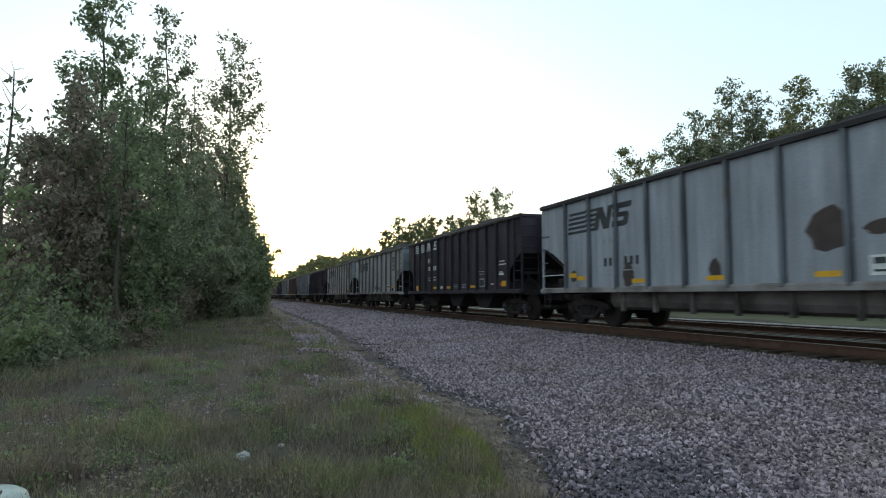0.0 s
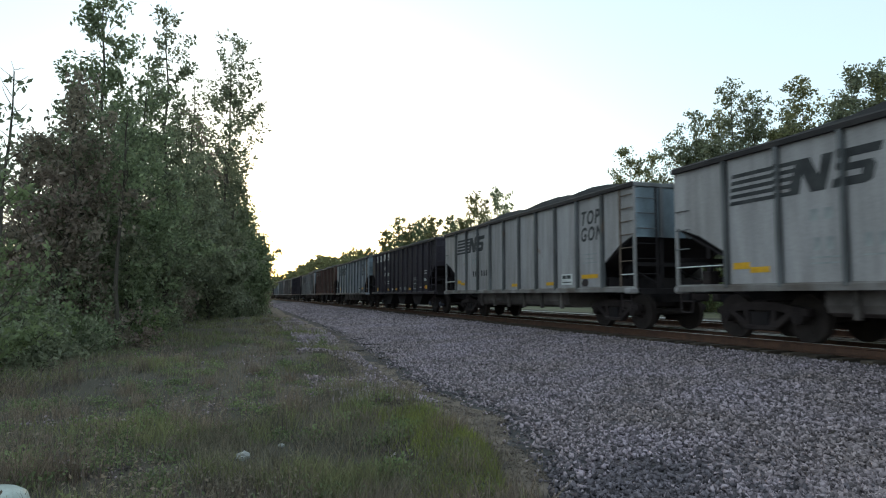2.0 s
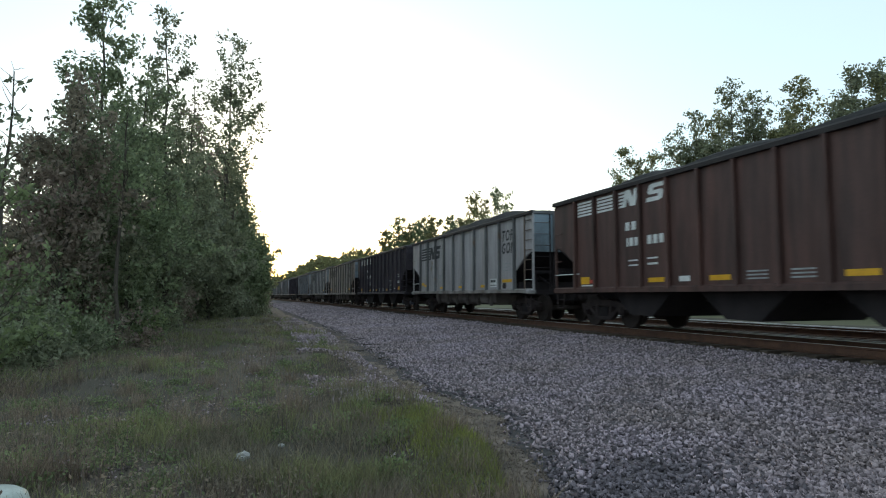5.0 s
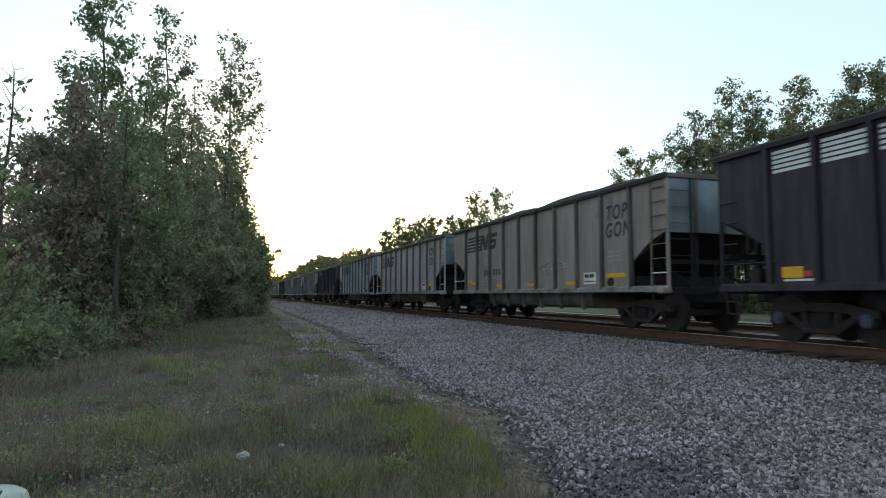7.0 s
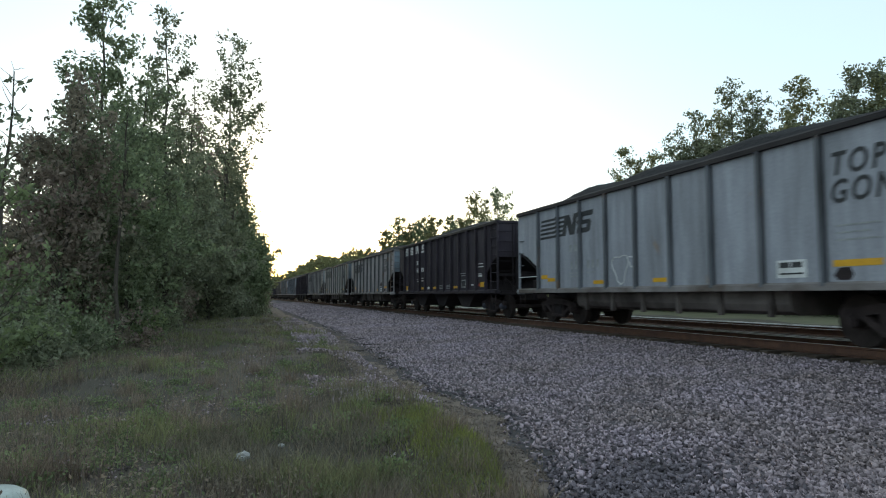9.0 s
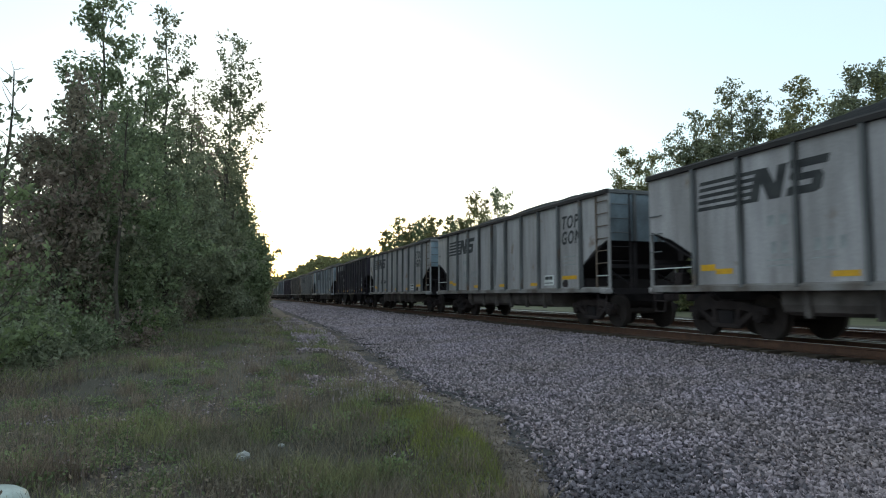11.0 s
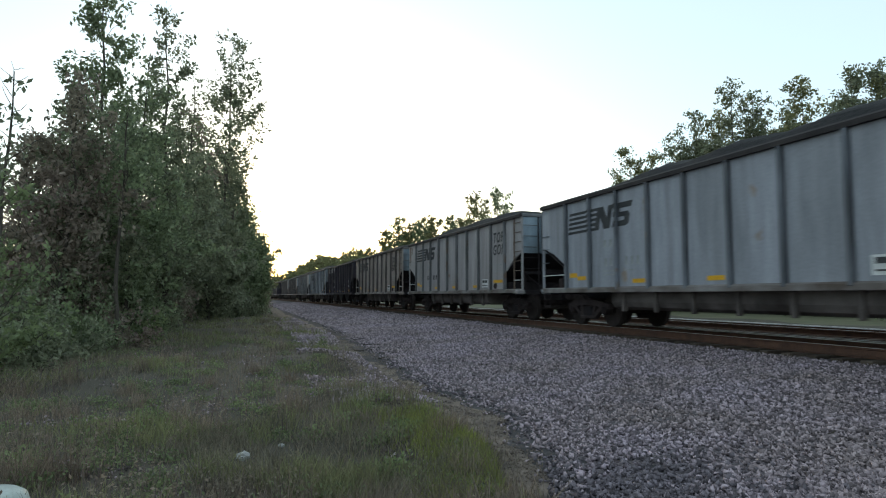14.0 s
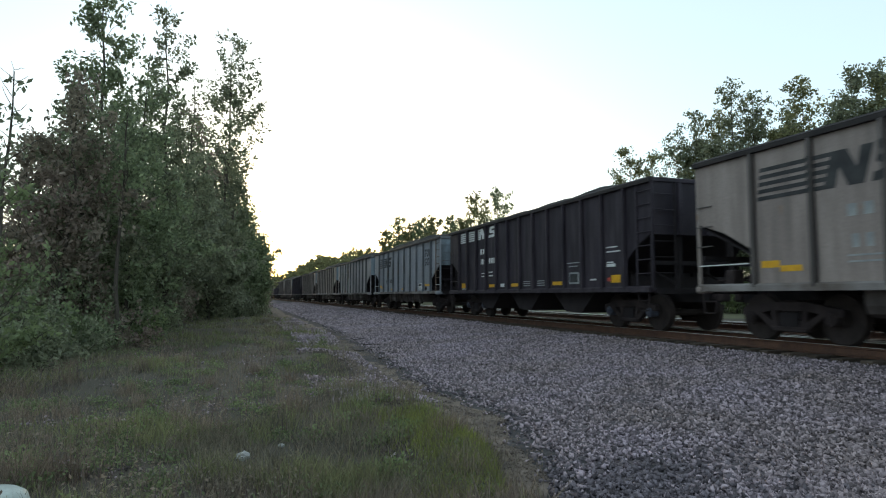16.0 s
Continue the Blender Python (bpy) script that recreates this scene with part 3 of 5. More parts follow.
def add_common(car, paint, posts_mat, posts, bay, near):
    for s in (-1, 1):
        turn = pose(0, 0, 0, 0, 0, 0 if s < 0 else 180)
        part("side_panel", shape("side_panel %.2f" % bay, lambda: make_side(bay)), paint, car, "", pose(HW * s, 0, 0))
        part("top_rail", shape("top_rail", make_top_rail), M["rim"], car, "", pose(HW * s, 0, 0) @ turn)
        part("side_sill", shape("side_sill", make_sill), paint if paint in (M["black"], M["brown"]) else M["sill"], car, "", pose(HW * s, 0, 0) @ turn)
        if s < 0:
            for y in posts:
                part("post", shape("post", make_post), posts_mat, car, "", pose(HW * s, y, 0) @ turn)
    for e in (-1, 1):
        end = pose(0, HB * e, 0, 0, 0, 0 if e > 0 else 180)
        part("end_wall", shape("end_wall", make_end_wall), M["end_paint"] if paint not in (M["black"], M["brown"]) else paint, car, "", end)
        part("end_rail", shape("end_rail", make_end_rail), posts_mat, car, "", end)
        # the parts below the slope carry its shade in their black colour
        part("slope_sheet", shape("slope %.2f" % bay, lambda: make_slope(bay)), M["soot_shade"], car, "sooty sloping end sheet, painted black for the shade beneath it", end)
        part("end_platform", shape("end_platform", make_end_platform), M["soot_shade"], car, "", end)
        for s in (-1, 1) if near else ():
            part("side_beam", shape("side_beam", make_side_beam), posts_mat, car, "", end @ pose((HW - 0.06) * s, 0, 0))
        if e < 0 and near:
            part("pocket_sheet", shape("pocket_sheet", make_pocket_shade_sheet), M["soot_shade"], car, "", end @ pose(0, -bay - 0.5, 0))
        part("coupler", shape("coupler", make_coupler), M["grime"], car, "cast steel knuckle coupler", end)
        part("end_strut", shape("end_strut", make_end_strut), M["soot_shade"], car, "", end)
        part("bearer", shape("bolster_wall", make_bolster_wall), M["soot_shade"], car, "", pose(0, (HB - bay) if e > 0 else -HB + lead_bay(bay), 0))
        for x in (-0.8, 0.0, 0.8) if near else ():
            part("end_stiffener", shape("end_stiffener", lambda: boxed(-0.05, 0.05, 0.0, 0.07, SLOPE_HI - 0.05, TOP - 0.05, 0.01)), posts_mat, car, "", end @ pose(x, 0, 0))
        for s in (-1, 1):
            part("corner_post", shape("corner_post", make_corner_post), paint if paint != M["black"] else posts_mat, car, "", pose((HW - 0.02) * s, HB * e, 0, 0, 0, 0 if e > 0 else 180))
            part("stirrup", shape("stirrup", make_stirrup), M["grime"], car, "", pose((HW + 0.02) * s, (HB - 0.32) * e, 0))
    if not near:
        for e in (-1, 1):
            add_truck(car, (HB - 1.75) * e, M["grime"])
        return
    # ladder at the leading end, grab irons at the trailing one
    lad = part("ladder", shape("stile", make_stile), M["ladder"] if paint != M["black"] else posts_mat, car, "rusty ladder stile" if paint != M["black"] else "", pose(-HW - 0.05, -HB + 0.52, 0))
    for i in range(8):
        part("rung", shape("rung", lambda: make_rung(0.56)), posts_mat if paint in (M["black"], M["brown"]) else M["ladder"] if i > 1 else M["white"], lad, "", pose(0, -0.25, 0.06 + SILL + i * 0.335))
    # stile and lower three rungs coloured black for the shade under the slope
    part("end_ladder", shape("end_stile", lambda: boxed(-0.02, 0.02, -0.02, 0.02, SILL, TOP - 0.06, 0.006)), M["soot_shade"], car, "", pose(-HW + 0.60, -HB - 0.09, 0))
    for i in range(6):
        part("grab_iron", shape("end rung", lambda: rod(bmesh.new(), (-0.28, 0, 0), (0.28, 0, 0), 0.014)), M["soot_shade"] if i < 3 else posts_mat, car, "", pose(-HW + 0.32, -HB - 0.09, 1.42 + i * 0.38))
    part("grab_iron", shape("long rung", lambda: make_rung(1.35)), M["white"] if paint != M["black"] else posts_mat, car, "", pose(-HW - 0.03, HB - 0.72, 1.50))
    for i in range(3):
        part("grab_iron", shape("short rung", lambda: make_rung(0.42)), posts_mat, car, "", pose(-HW - 0.05, HB - 0.26, 1.9 + i * 0.42))
    part("brake_gear", shape("brake_gear", make_brake_gear), M["grime"], car, "brake cylinder and reservoir", pose(0, HB, 0))
    part("brake_wheel", shape("brake_wheel", make_brake_wheel), M["grime"], car, "", pose(0.5, HB + 0.02, 2.75))
    part("center_sill", shape("center_sill", make_center_sill), M["soot_shade"], car, "")
    for e in (-1, 1):
        add_truck(car, (HB - 1.75) * e, M["bearing"] if paint == M["black"] else M["grime"])


def grey_gondola(k, paint, posts_mat, words_on, label):
    """A tub-bottomed coal gondola."""
    car = thing("coal_gondola", label, "railway car", "coal train")
    add_common(car, paint, posts_mat, GREY_POSTS, END_BAY, k < 22)
    part("tub", shape("tub", make_tub), M["tub"], car, "dirty rounded belly between the trucks")
    for y in [p for p in GREY_POSTS if abs(p) < 3.7]:
        part("tub_rib", shape("tub_rib", make_tub_rib), M["tub"], car, "", pose(0, y, 0))
    for s in (-1, 1):
        for e in (-1, 1):
            part("corner_casting", shape("corner_casting", make_corner_casting), paint, car, "", pose(HW * s, HB * e, 0, 0, 0, 0 if e > 0 else 180))
    if k < 22:
        rng = random.Random(k * 7 + 1)
        # emblem: slanting stripes and two solid blocks
        for i in range(5):
            plate_on("emblem_stripe", car, rect(1.42 + 0.035 * i, 0.075, 0.015), 1.64 + 0.02 * i, 2.67 + i * 0.134, M["dark"], "dark emblem stripe")
        plate_on("emblem_block", car, scaled(BLOCK_A, 0.92, 0.61), 3.06, 2.67, M["dark"])
        plate_on("emblem_block", car, scaled(BLOCK_B, 0.80, 0.61), 3.92, 2.67, M["dark"])
        # the emblem runs on over the posts that it crosses
        bars("emblem_stripe", car, END_BAY + INNER - 0.036, 2.67, M["dark"], [(0, i * 0.134, 0.072, 0.075) for i in range(5)], "dark emblem stripe", 0.1145)
        bars("emblem_stripe", car, END_BAY + 2 * INNER - 0.036, 2.67, M["dark"], [(0, 0.0, 0.072, 0.15), (0, 0.25, 0.072, 0.12), (0, 0.46, 0.072, 0.15)], "dark emblem stripe", 0.1145)
        ink = M["faded"] if k % 3 else M["dark"]
        bars("stencil_bar", car, 3.48, 2.17, M["faded"], [(0.0, 0, 0.16, 0.2), (0.28, 0, 0.16, 0.2)])
        bars("stencil_bar", car, 3.48, 1.66, ink, [(a, 0, 0.12, 0.22) for a in (0.06, 0.30, 0.98, 1.22, 1.46)])
        bars("stencil_bar", car, 3.45, 1.42, M["faded"], [(0, 0.10, 0.78, 0.03), (0, 0.0, 0.6, 0.03), (0.95, 0.10, 0.5, 0.025)])
        if words_on:
            y0 = END_BAY + 8 * INNER + 0.14
            words("lettering", car, "TOP", y0 + 0.02, 2.88, 0.54, M["dark"])
            words("lettering", car, "GON", y0, 2.42, 0.54, M["dark"])
            bars("stencil_bar", car, y0 + 0.1, 1.75, M["faded"], [(0, 0.27, 0.75, 0.03), (0, 0.15, 0.6, 0.03), (0, 0.03, 0.75, 0.03)])
        bm = bmesh.new()
        y0 = END_BAY + 7 * INNER + 0.32
        box(bm, -HW - 0.02, -HW - 0.013, HB - y0 - 0.62, HB - y0, 1.20, 1.52)
        part("data_plate", bm, M["white"], car, "white-framed data panel")
        bars("stencil_bar", car, y0 + 0.06, 1.26, M["dark"], [(0, 0.12, 0.22, 0.10), (0.26, 0.12, 0.22, 0.10), (0, 0, 0.5, 0.03)], "", 0.026)
        for i in (2, 4, 6):
            if rng.random() < 0.92:
                plate_on("reflector", car, rect(0.50, 0.10), END_BAY + i * INNER + 0.62, 1.20, M["yellow"], "yellow reflector")
        plate_on("reflector", car, rect(0.42, 0.13), END_BAY + 0.14, 1.40, M["yellow"], "yellow reflector")
        plate_on("reflector", car, rect(0.46, 0.11), END_BAY + 0.57, 1.32, M["yellow"], "yellow reflector")
        plate_on("reflector", car, rect(0.85, 0.11), END_BAY + 8 * INNER + 0.16, 1.36, M["yellow"], "yellow reflector")
        plate_on("scuff", car, [(0, 0.02), (0.1, 0.14), (0.3, 0.15), (0.36, 0.03), (0.3, -0.06), (0.08, -0.06)], END_BAY + 8 * INNER + 0.16, 1.20, M["grime"], "dark scuffed patch")
        for s0, z0, w, h in PATCHES.get(k, ()):
            pts = [(0.5 * w * math.cos(j * math.tau / 14) * (1 + 0.12 * math.sin(3 * j + k)), 0.5 * h * math.sin(j * math.tau / 14) * (1 + 0.1 * math.cos(2 * j + k))) for j in range(14)]
            plate_on("paint_patch", car, pts, s0, z0, M["patch"], "dark brown painted-over patch", 0.0155)
        for s0, z0, w, h in SCRAWL.get(k, ()):
            bm = bmesh.new()
            for j in range(16):
                a, b = j * math.tau / 16, (j + 1) * math.tau / 16
                ra, rb = 1 + 0.25 * math.sin(3 * a + s0), 1 + 0.25 * math.sin(3 * b + s0)
                rod(bm, (-HW - 0.014, HB - s0 - 0.5 * w * ra * math.cos(a), z0 + 0.5 * h * ra * math.sin(a)), (-HW - 0.014, HB - s0 - 0.5 * w * rb * math.cos(b), z0 + 0.5 * h * rb * math.sin(b)), 0.012, n=4)
            part("scrawl", bm, M["faded"] if k != 11 else M["white"], car, "loop of faded spray paint")
        for s0, z0, w, h in RUST.get(k, ()):
            pts = [(0, 0), (w * 0.3, -h), (w * 0.55, -0.55 * h), (w * 0.8, -0.8 * h), (w, 0)]
            plate_on("rust_stain", car, pts, s0, z0, M["rust"], "rust stain running down the plate", 0.0155)
        for s0, z0, w, h in STAIN.get(k, ()):
            pts = [(0, 0), (0.1 * w, -0.5 * h), (0.3 * w, -h), (0.62 * w, -0.96 * h), (0.9 * w, -0.6 * h), (w, -0.1 * h), (0.8 * w, 0)]
            plate_on("grime_stain", car, pts, s0, z0, M["stain"], "dark grime washed down the plate", 0.0145)
    return car


def dark_hopper(k, paint, label):
    """A three-pocket hopper with drop chutes."""
    car = thing("coal_hopper", label, "railway car", "coal train")
    add_common(car, paint, paint, DARK_POSTS, DARK_BAY, k < 22)
    for y in (-3.3, 0.0, 3.3):
        part("hopper_chute", shape("hopper", make_hopper), M["soot_shade"], car, "sooty discharge chute", pose(0, y, 0))
    if k < 22:
        w = DARK_INNER

        def at(p, off=0.0):
            """Where inner panel p begins, counted from the trailing end."""
            return DARK_BAY + (p - 1) * w + 0.12 + off
        for p in (1, 2):
            bars("emblem_stripe", car, at(p), 3.13, M["white"], [(0, i * 0.088, w - 0.22, 0.055) for i in range(5)], "white emblem stripe")
        for i in range(5):
            bars("emblem_stripe", car, at(3), 3.13 + i * 0.088, M["white"], [(0, 0, 0.16 + 0.02 * i, 0.05)], "white emblem stripe")
        plate_on("emblem_block", car, scaled(BLOCK_A, 0.70, 0.42), at(3, 0.13), 3.13, M["white"])
        plate_on("emblem_block", car, scaled(BLOCK_B, 0.66, 0.42), at(4, 0.10), 3.13, M["white"])
        bars("stencil_bar", car, at(3, 0.26), 2.52, M["white"], [(0, 0, 0.17, 0.21), (0.26, 0, 0.17, 0.21)])
        for p, offs in ((3, (0.30, 0.42, 0.64)), (4, (0.12, 0.34, 0.56))):
            bars("stencil_bar", car, at(p), 2.12, M["white"], [(a, 0, 0.06 if a == 0.30 else 0.15, 0.21) for a in offs])
        bars("stencil_bar", car, at(3, 0.36), 1.62, M["white"], [(0, 0.12, 0.42, 0.035), (0, 0, 0.42, 0.035)])
        bars("stencil_bar", car, at(4, 0.1), 1.62, M["white"], [(0, 0.14, 0.38, 0.04), (0, 0, 0.38, 0.05)])
        plate_on("reflector", car, rect(0.44, 0.2), at(1, 0.12), 1.2, M["yellow"], "yellow reflector")
        plate_on("reflector", car, rect(0.16, 0.10), at(1, 0.57), 1.22, M["red"], "red reflector")
        bars("stencil_bar", car, at(1, 0.16), 1.14, M["white"], [(0, 0, 0.6, 0.04)])
        for p in (4, 6, 9):
            plate_on("reflector", car, rect(0.58, 0.11), at(p, 0.12), 1.2, M["yellow"], "yellow reflector")
        bars("stencil_bar", car, at(5, 0.2), 1.2, M["white"], [(0, 0, 0.34, 0.12)])
        for p in (7, 8):
            bars("stencil_bar", car, at(p, 0.1), 1.2, M["faded"], [(0, i * 0.07, 0.5, 0.03) for i in range(3)])
        part("data_plate", boxed(-HW - 0.02, -HW - 0.013, HB - at(10) - 0.68, HB - at(10) - 0.12, 1.22, 1.56), M["faded"], car, "pale data panel")
        bars("stencil_bar", car, at(10, 0.18), 1.27, M["dark"], [(0, 0, 0.42, 0.24)], "", 0.026)
        bars("stencil_bar", car, at(10), 1.72, M["faded"], [(0, 0.1, 0.75, 0.03), (0.1, 0, 0.5, 0.03)])
        bars("stencil_bar", car, at(11, 0.25), 1.3, M["white"], [(0, 0, 0.3, 0.045)])
        bars("stencil_bar", car, at(12, 0.05), 1.64, M["white"], [(0, 0.5, 0.5, 0.035), (0, 0.38, 0.62, 0.035), (0, 0.1, 0.3, 0.035), (0, 0, 0.4, 0.08)])
        plate_on("reflector", car, rect(0.40, 0.20), at(12, 0.26), 1.22, M["yellow"], "yellow reflector")
        plate_on("reflector", car, rect(0.15, 0.10), at(12, 0.08), 1.26, M["red"], "red reflector")
    return car


PATCHES = {0: [(10.28, 2.0, 0.86, 0.76), (11.2, 1.95, 0.62, 0.24), (1.95, 1.44, 0.36, 0.34), (4.62, 1.40, 0.46, 0.62), (7.62, 1.42, 0.34, 0.46)],
           2: [(7.62, 1.36, 0.7, 0.36), (8.45, 1.34, 0.4, 0.22)], 13: [(11.2, 1.5, 0.6, 0.5)]}
SCRAWL = {9: [(8.45, 1.5, 0.5, 0.5), (9.0, 1.55, 0.35, 0.55), (9.75, 1.5, 0.55, 0.55), (9.3, 1.82, 1.5, 0.25), (7.5, 1.4, 0.4, 0.35)], 11: [(6.05, 1.6, 0.65, 0.7), (6.55, 1.75, 0.3, 0.25)], 15: [(7.2, 1.6, 0.62, 0.65), (7.25, 1.42, 0.7, 0.2)]}
STAIN = {14: [(6.80, 3.55, 0.36, 2.35), (7.72, 3.5, 0.26, 1.3)], 15: [(0.9, 3.5, 0.3, 0.9)], 2: [(13.4, 2.4, 0.5, 0.5)], 9: [(12.2, 3.5, 0.3, 0.7)]}
RUST = {18: [(0.15, 3.55, 0.28, 1.1), (0.5, 3.5, 0.2, 0.5)], 15: [(0.25, 2.9, 0.25, 0.5), (0.6, 2.6, 0.2, 0.4)]}
LABELS = {
    "W": "off-white steel coal gondola with rust and grime streaks, heaped with coal",
    "G": "light grey steel coal gondola streaked with grime, heaped with coal",
    "U": "blue-grey steel coal gondola with darker posts, heaped with coal",
    "T": "dusty tan-grey steel coal gondola with dark posts, heaped with coal",
    "B": "black steel coal hopper with white stencils and yellow reflectors",
    "R": "red-brown steel coal hopper with faded paint",
}
ORDER = "UBWWBURGBTWUBGWWBUWTBUGTTBTTBTGBTTBTTGBTTBTBTTBTGTBTTBTTBT"
for k, c in enumerate(ORDER):
    if c in "GUTW":
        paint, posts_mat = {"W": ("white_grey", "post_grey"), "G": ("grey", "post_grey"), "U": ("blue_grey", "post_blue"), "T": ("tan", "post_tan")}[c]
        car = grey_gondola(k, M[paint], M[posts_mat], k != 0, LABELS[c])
    else:
        car = dark_hopper(k, M["black"] if c == "B" else M["brown"], LABELS[c])
    load = new("coal_load", shape("coal %s %d" % ("hopper" if c in "BR" else "gondola", k % 5), lambda: make_coal(k % 5, (0.66 if c in "BR" else 0.67) + 0.05 * (k % 4))))
    if not load.data.materials:
        load.data.materials.append(M["coal"])
    tagged(load, "heaped load of loose black coal in a railway car", "coal", "coal loads")
    cars.append((k, car, load))


# ---- trees and shrubs ----
def leaves_at(rng, p, size, droop=0.2):
    """A single leaf, four-cornered, at each place, turned its own way."""
    count = len(p)
    a = rng.normal(size=(count, 3))
    a[:, 2] -= droop
    a /= np.linalg.norm(a, axis=1)[:, None]
    b = np.cross(a, rng.normal(size=(count, 3)))
    b /= np.linalg.norm(b, axis=1)[:, None]
    s = size * rng.uniform(0.55, 1.3, count)[:, None]
    v = np.stack([p - a * s, p + b * s * 0.5, p + a * s, p - b * s * 0.5], 1).reshape(-1, 3)
    return from_arrays("crown", v, np.arange(4 * count).reshape(-1, 4))


def along(rng, twigs, count, lo=0.3, hi=1.08, sprig=1, loose=0.1, thin=0.45):
    """Places strewn along twigs (from, to, width), in sprigs of several leaves; some twigs are full and others almost bare."""
    a, b = np.array([t[0] for t in twigs]), np.array([t[1] for t in twigs])
    w = np.array([t[2] for t in twigs])
    ln = np.linalg.norm(b - a, axis=1) * w * (rng.lognormal(0, 0.7, len(w)) if sprig > 1 else 1)
    if sprig > 1:
        ln = ln * (1 - thin * np.clip(b[:, 2] / b[:, 2].max(), 0, 1) ** 2)
    m = max(1, count // sprig)
    i = rng.choice(len(twigs), m, p=ln / ln.sum())
    u = lo + (hi - lo) * rng.random(m) ** (0.75 if sprig > 1 else 1)
    p = a[i] + (b[i] - a[i]) * u[:, None] + rng.normal(size=(m, 3)) * (w[i] * (1.1 - 0.6 * u))[:, None]
    if sprig > 1:
        p = np.repeat(p, sprig, 0) + rng.normal(size=(m * sprig, 3)) * loose
    return p


def limb(bm, p, q, r0, r1, rng, bends=3, wobble=0.04):
    p, q = Vector(p), Vector(q)
    last, rr = p, r0
    for i in range(1, bends + 1):
        f = i / bends
        nxt = p.lerp(q, f) + Vector(rng.normal(size=3)) * ((q - p).length * wobble if i < bends else 0)
        r = r0 + (r1 - r0) * f
        rod(bm, last, nxt, rr, r, 5 if r0 < 0.05 else 8)
        last, rr = nxt, r


def tree(seed, x, y, height, spread, leaf, label, base=0.15, leaves=6000, size=0.11, shape_power=0.8, clusters=70, lean=(0, 0), group="trees by the line", fluff=0.02, lo=0.3, rise=0.35, sprig=1, loose=0.1, thin=0.45):
    """A tapered trunk, limbs that fork into twigs, and single leaves strewn along them, thinner towards the top."""
    rng = np.random.default_rng(seed)
    z0 = float(ground_z(x, y)) - 0.1
    t = thing("tree", label, "tree", group, pose(x, y, z0))
    bm = bmesh.new()
    bend = rng.normal(size=2) * 0.02 * height
    top = Vector((bend[0], bend[1], height * 0.97))
    limb(bm, (0, 0, 0), top, 0.007 * height + 0.02, 0.012, rng, 8, 0.006)
    twigs = [((bend[0] * 0.85, bend[1] * 0.85, height * 0.85), tuple(top), fluff * height * 0.4)]
    turn = rng.random() * 6
    for i in range(clusters):
        f = base + (1 - base) * ((i + rng.random()) / clusters) ** 1.1
        g = (f - base) / (1 - base)
        wide = spread * min(1, g * 5 + 0.45) * max(0.0, 1 - g) ** shape_power + 0.10
        turn += 2.4 + rng.normal() * 0.5
        out = wide * rng.uniform(0.35, 1.15)
        c = Vector((bend[0] * f + math.cos(turn) * out, bend[1] * f + math.sin(turn) * out, min(height * 0.99, height * f + out * rise * rng.uniform(0.2, 1.5))))
        stem = Vector((bend[0] * f, bend[1] * f, height * f - out * 0.25))
        if i % 2 == 0 or i > clusters * 0.8:
            limb(bm, stem, c, 0.006 + 0.0016 * (1 - g) * height, 0.004, rng, 3 if size < 0.2 else 1)
        w = fluff * height * (0.45 + 0.55 * (1 - g))
        twigs.append((tuple(stem), tuple(c), w * 0.8))
        for _ in range(3):
            u = rng.uniform(0.35, 0.95)
            p = stem.lerp(c, u)
            q = p + Vector(rng.normal(size=3) * np.array([1, 1, 0.7])) * out * 0.30 + Vector((0, 0, 0.05 * out))
            twigs.append((tuple(p), tuple(q), w * 0.7))
    part("trunk", bm, M["bark"], t, "grey-brown trunk and limbs")
    part("crown", leaves_at(rng, along(rng, twigs, leaves, lo, 1.08, sprig, loose, thin), size), M[leaf], t)
    return t


def shrub(seed, x, y, height, spread, leaf, label, leaves=2500, size=0.07):
    rng = np.random.default_rng(seed)
    t = thing("shrub", label, "shrub", "undergrowth", pose(x, y, float(ground_z(x, y)) - 0.05))
    twigs = []
    for i in range(22):
        a, r = rng.random() * math.tau, math.sqrt(rng.random()) * spread
        p = Vector((math.cos(a) * r * 0.5, math.sin(a) * r * 0.5, 0))
        q = Vector((math.cos(a) * r, math.sin(a) * r, height * rng.uniform(0.25, 1.0) * (1 - 0.4 * (r / spread) ** 2)))
        if i % 2 == 0:
            bm = bmesh.new()
            limb(bm, p, q, 0.014, 0.004, rng, 3)
            part("stem", bm, M["bark"], t)
        twigs.append((tuple(p), tuple(q), 0.06 * height + 0.05))
        for _ in range(3):
            s = p.lerp(q, rng.uniform(0.3, 1.0))
            e = s + Vector(rng.normal(size=3)) * spread * 0.28
            e.z = max(e.z, 0.02)
            twigs.append((tuple(s), tuple(e), 0.045 * height + 0.03))
    part("foliage", leaves_at(rng, along(rng, twigs, leaves, 0.15, 1.08, 6, size * 1.3), size), M[leaf], t)
    return t


def bearing(px_angle, dist):
    a = radians(px_angle)
    return dist * math.sin(a), dist * math.cos(a)


GREEN = "broadleaf tree in full green leaf at the edge of the wood"
BROWN = "young tree with reddish brown leaves at the edge of the wood"
PINE = "tall dark tree with tufted crown behind the railway"
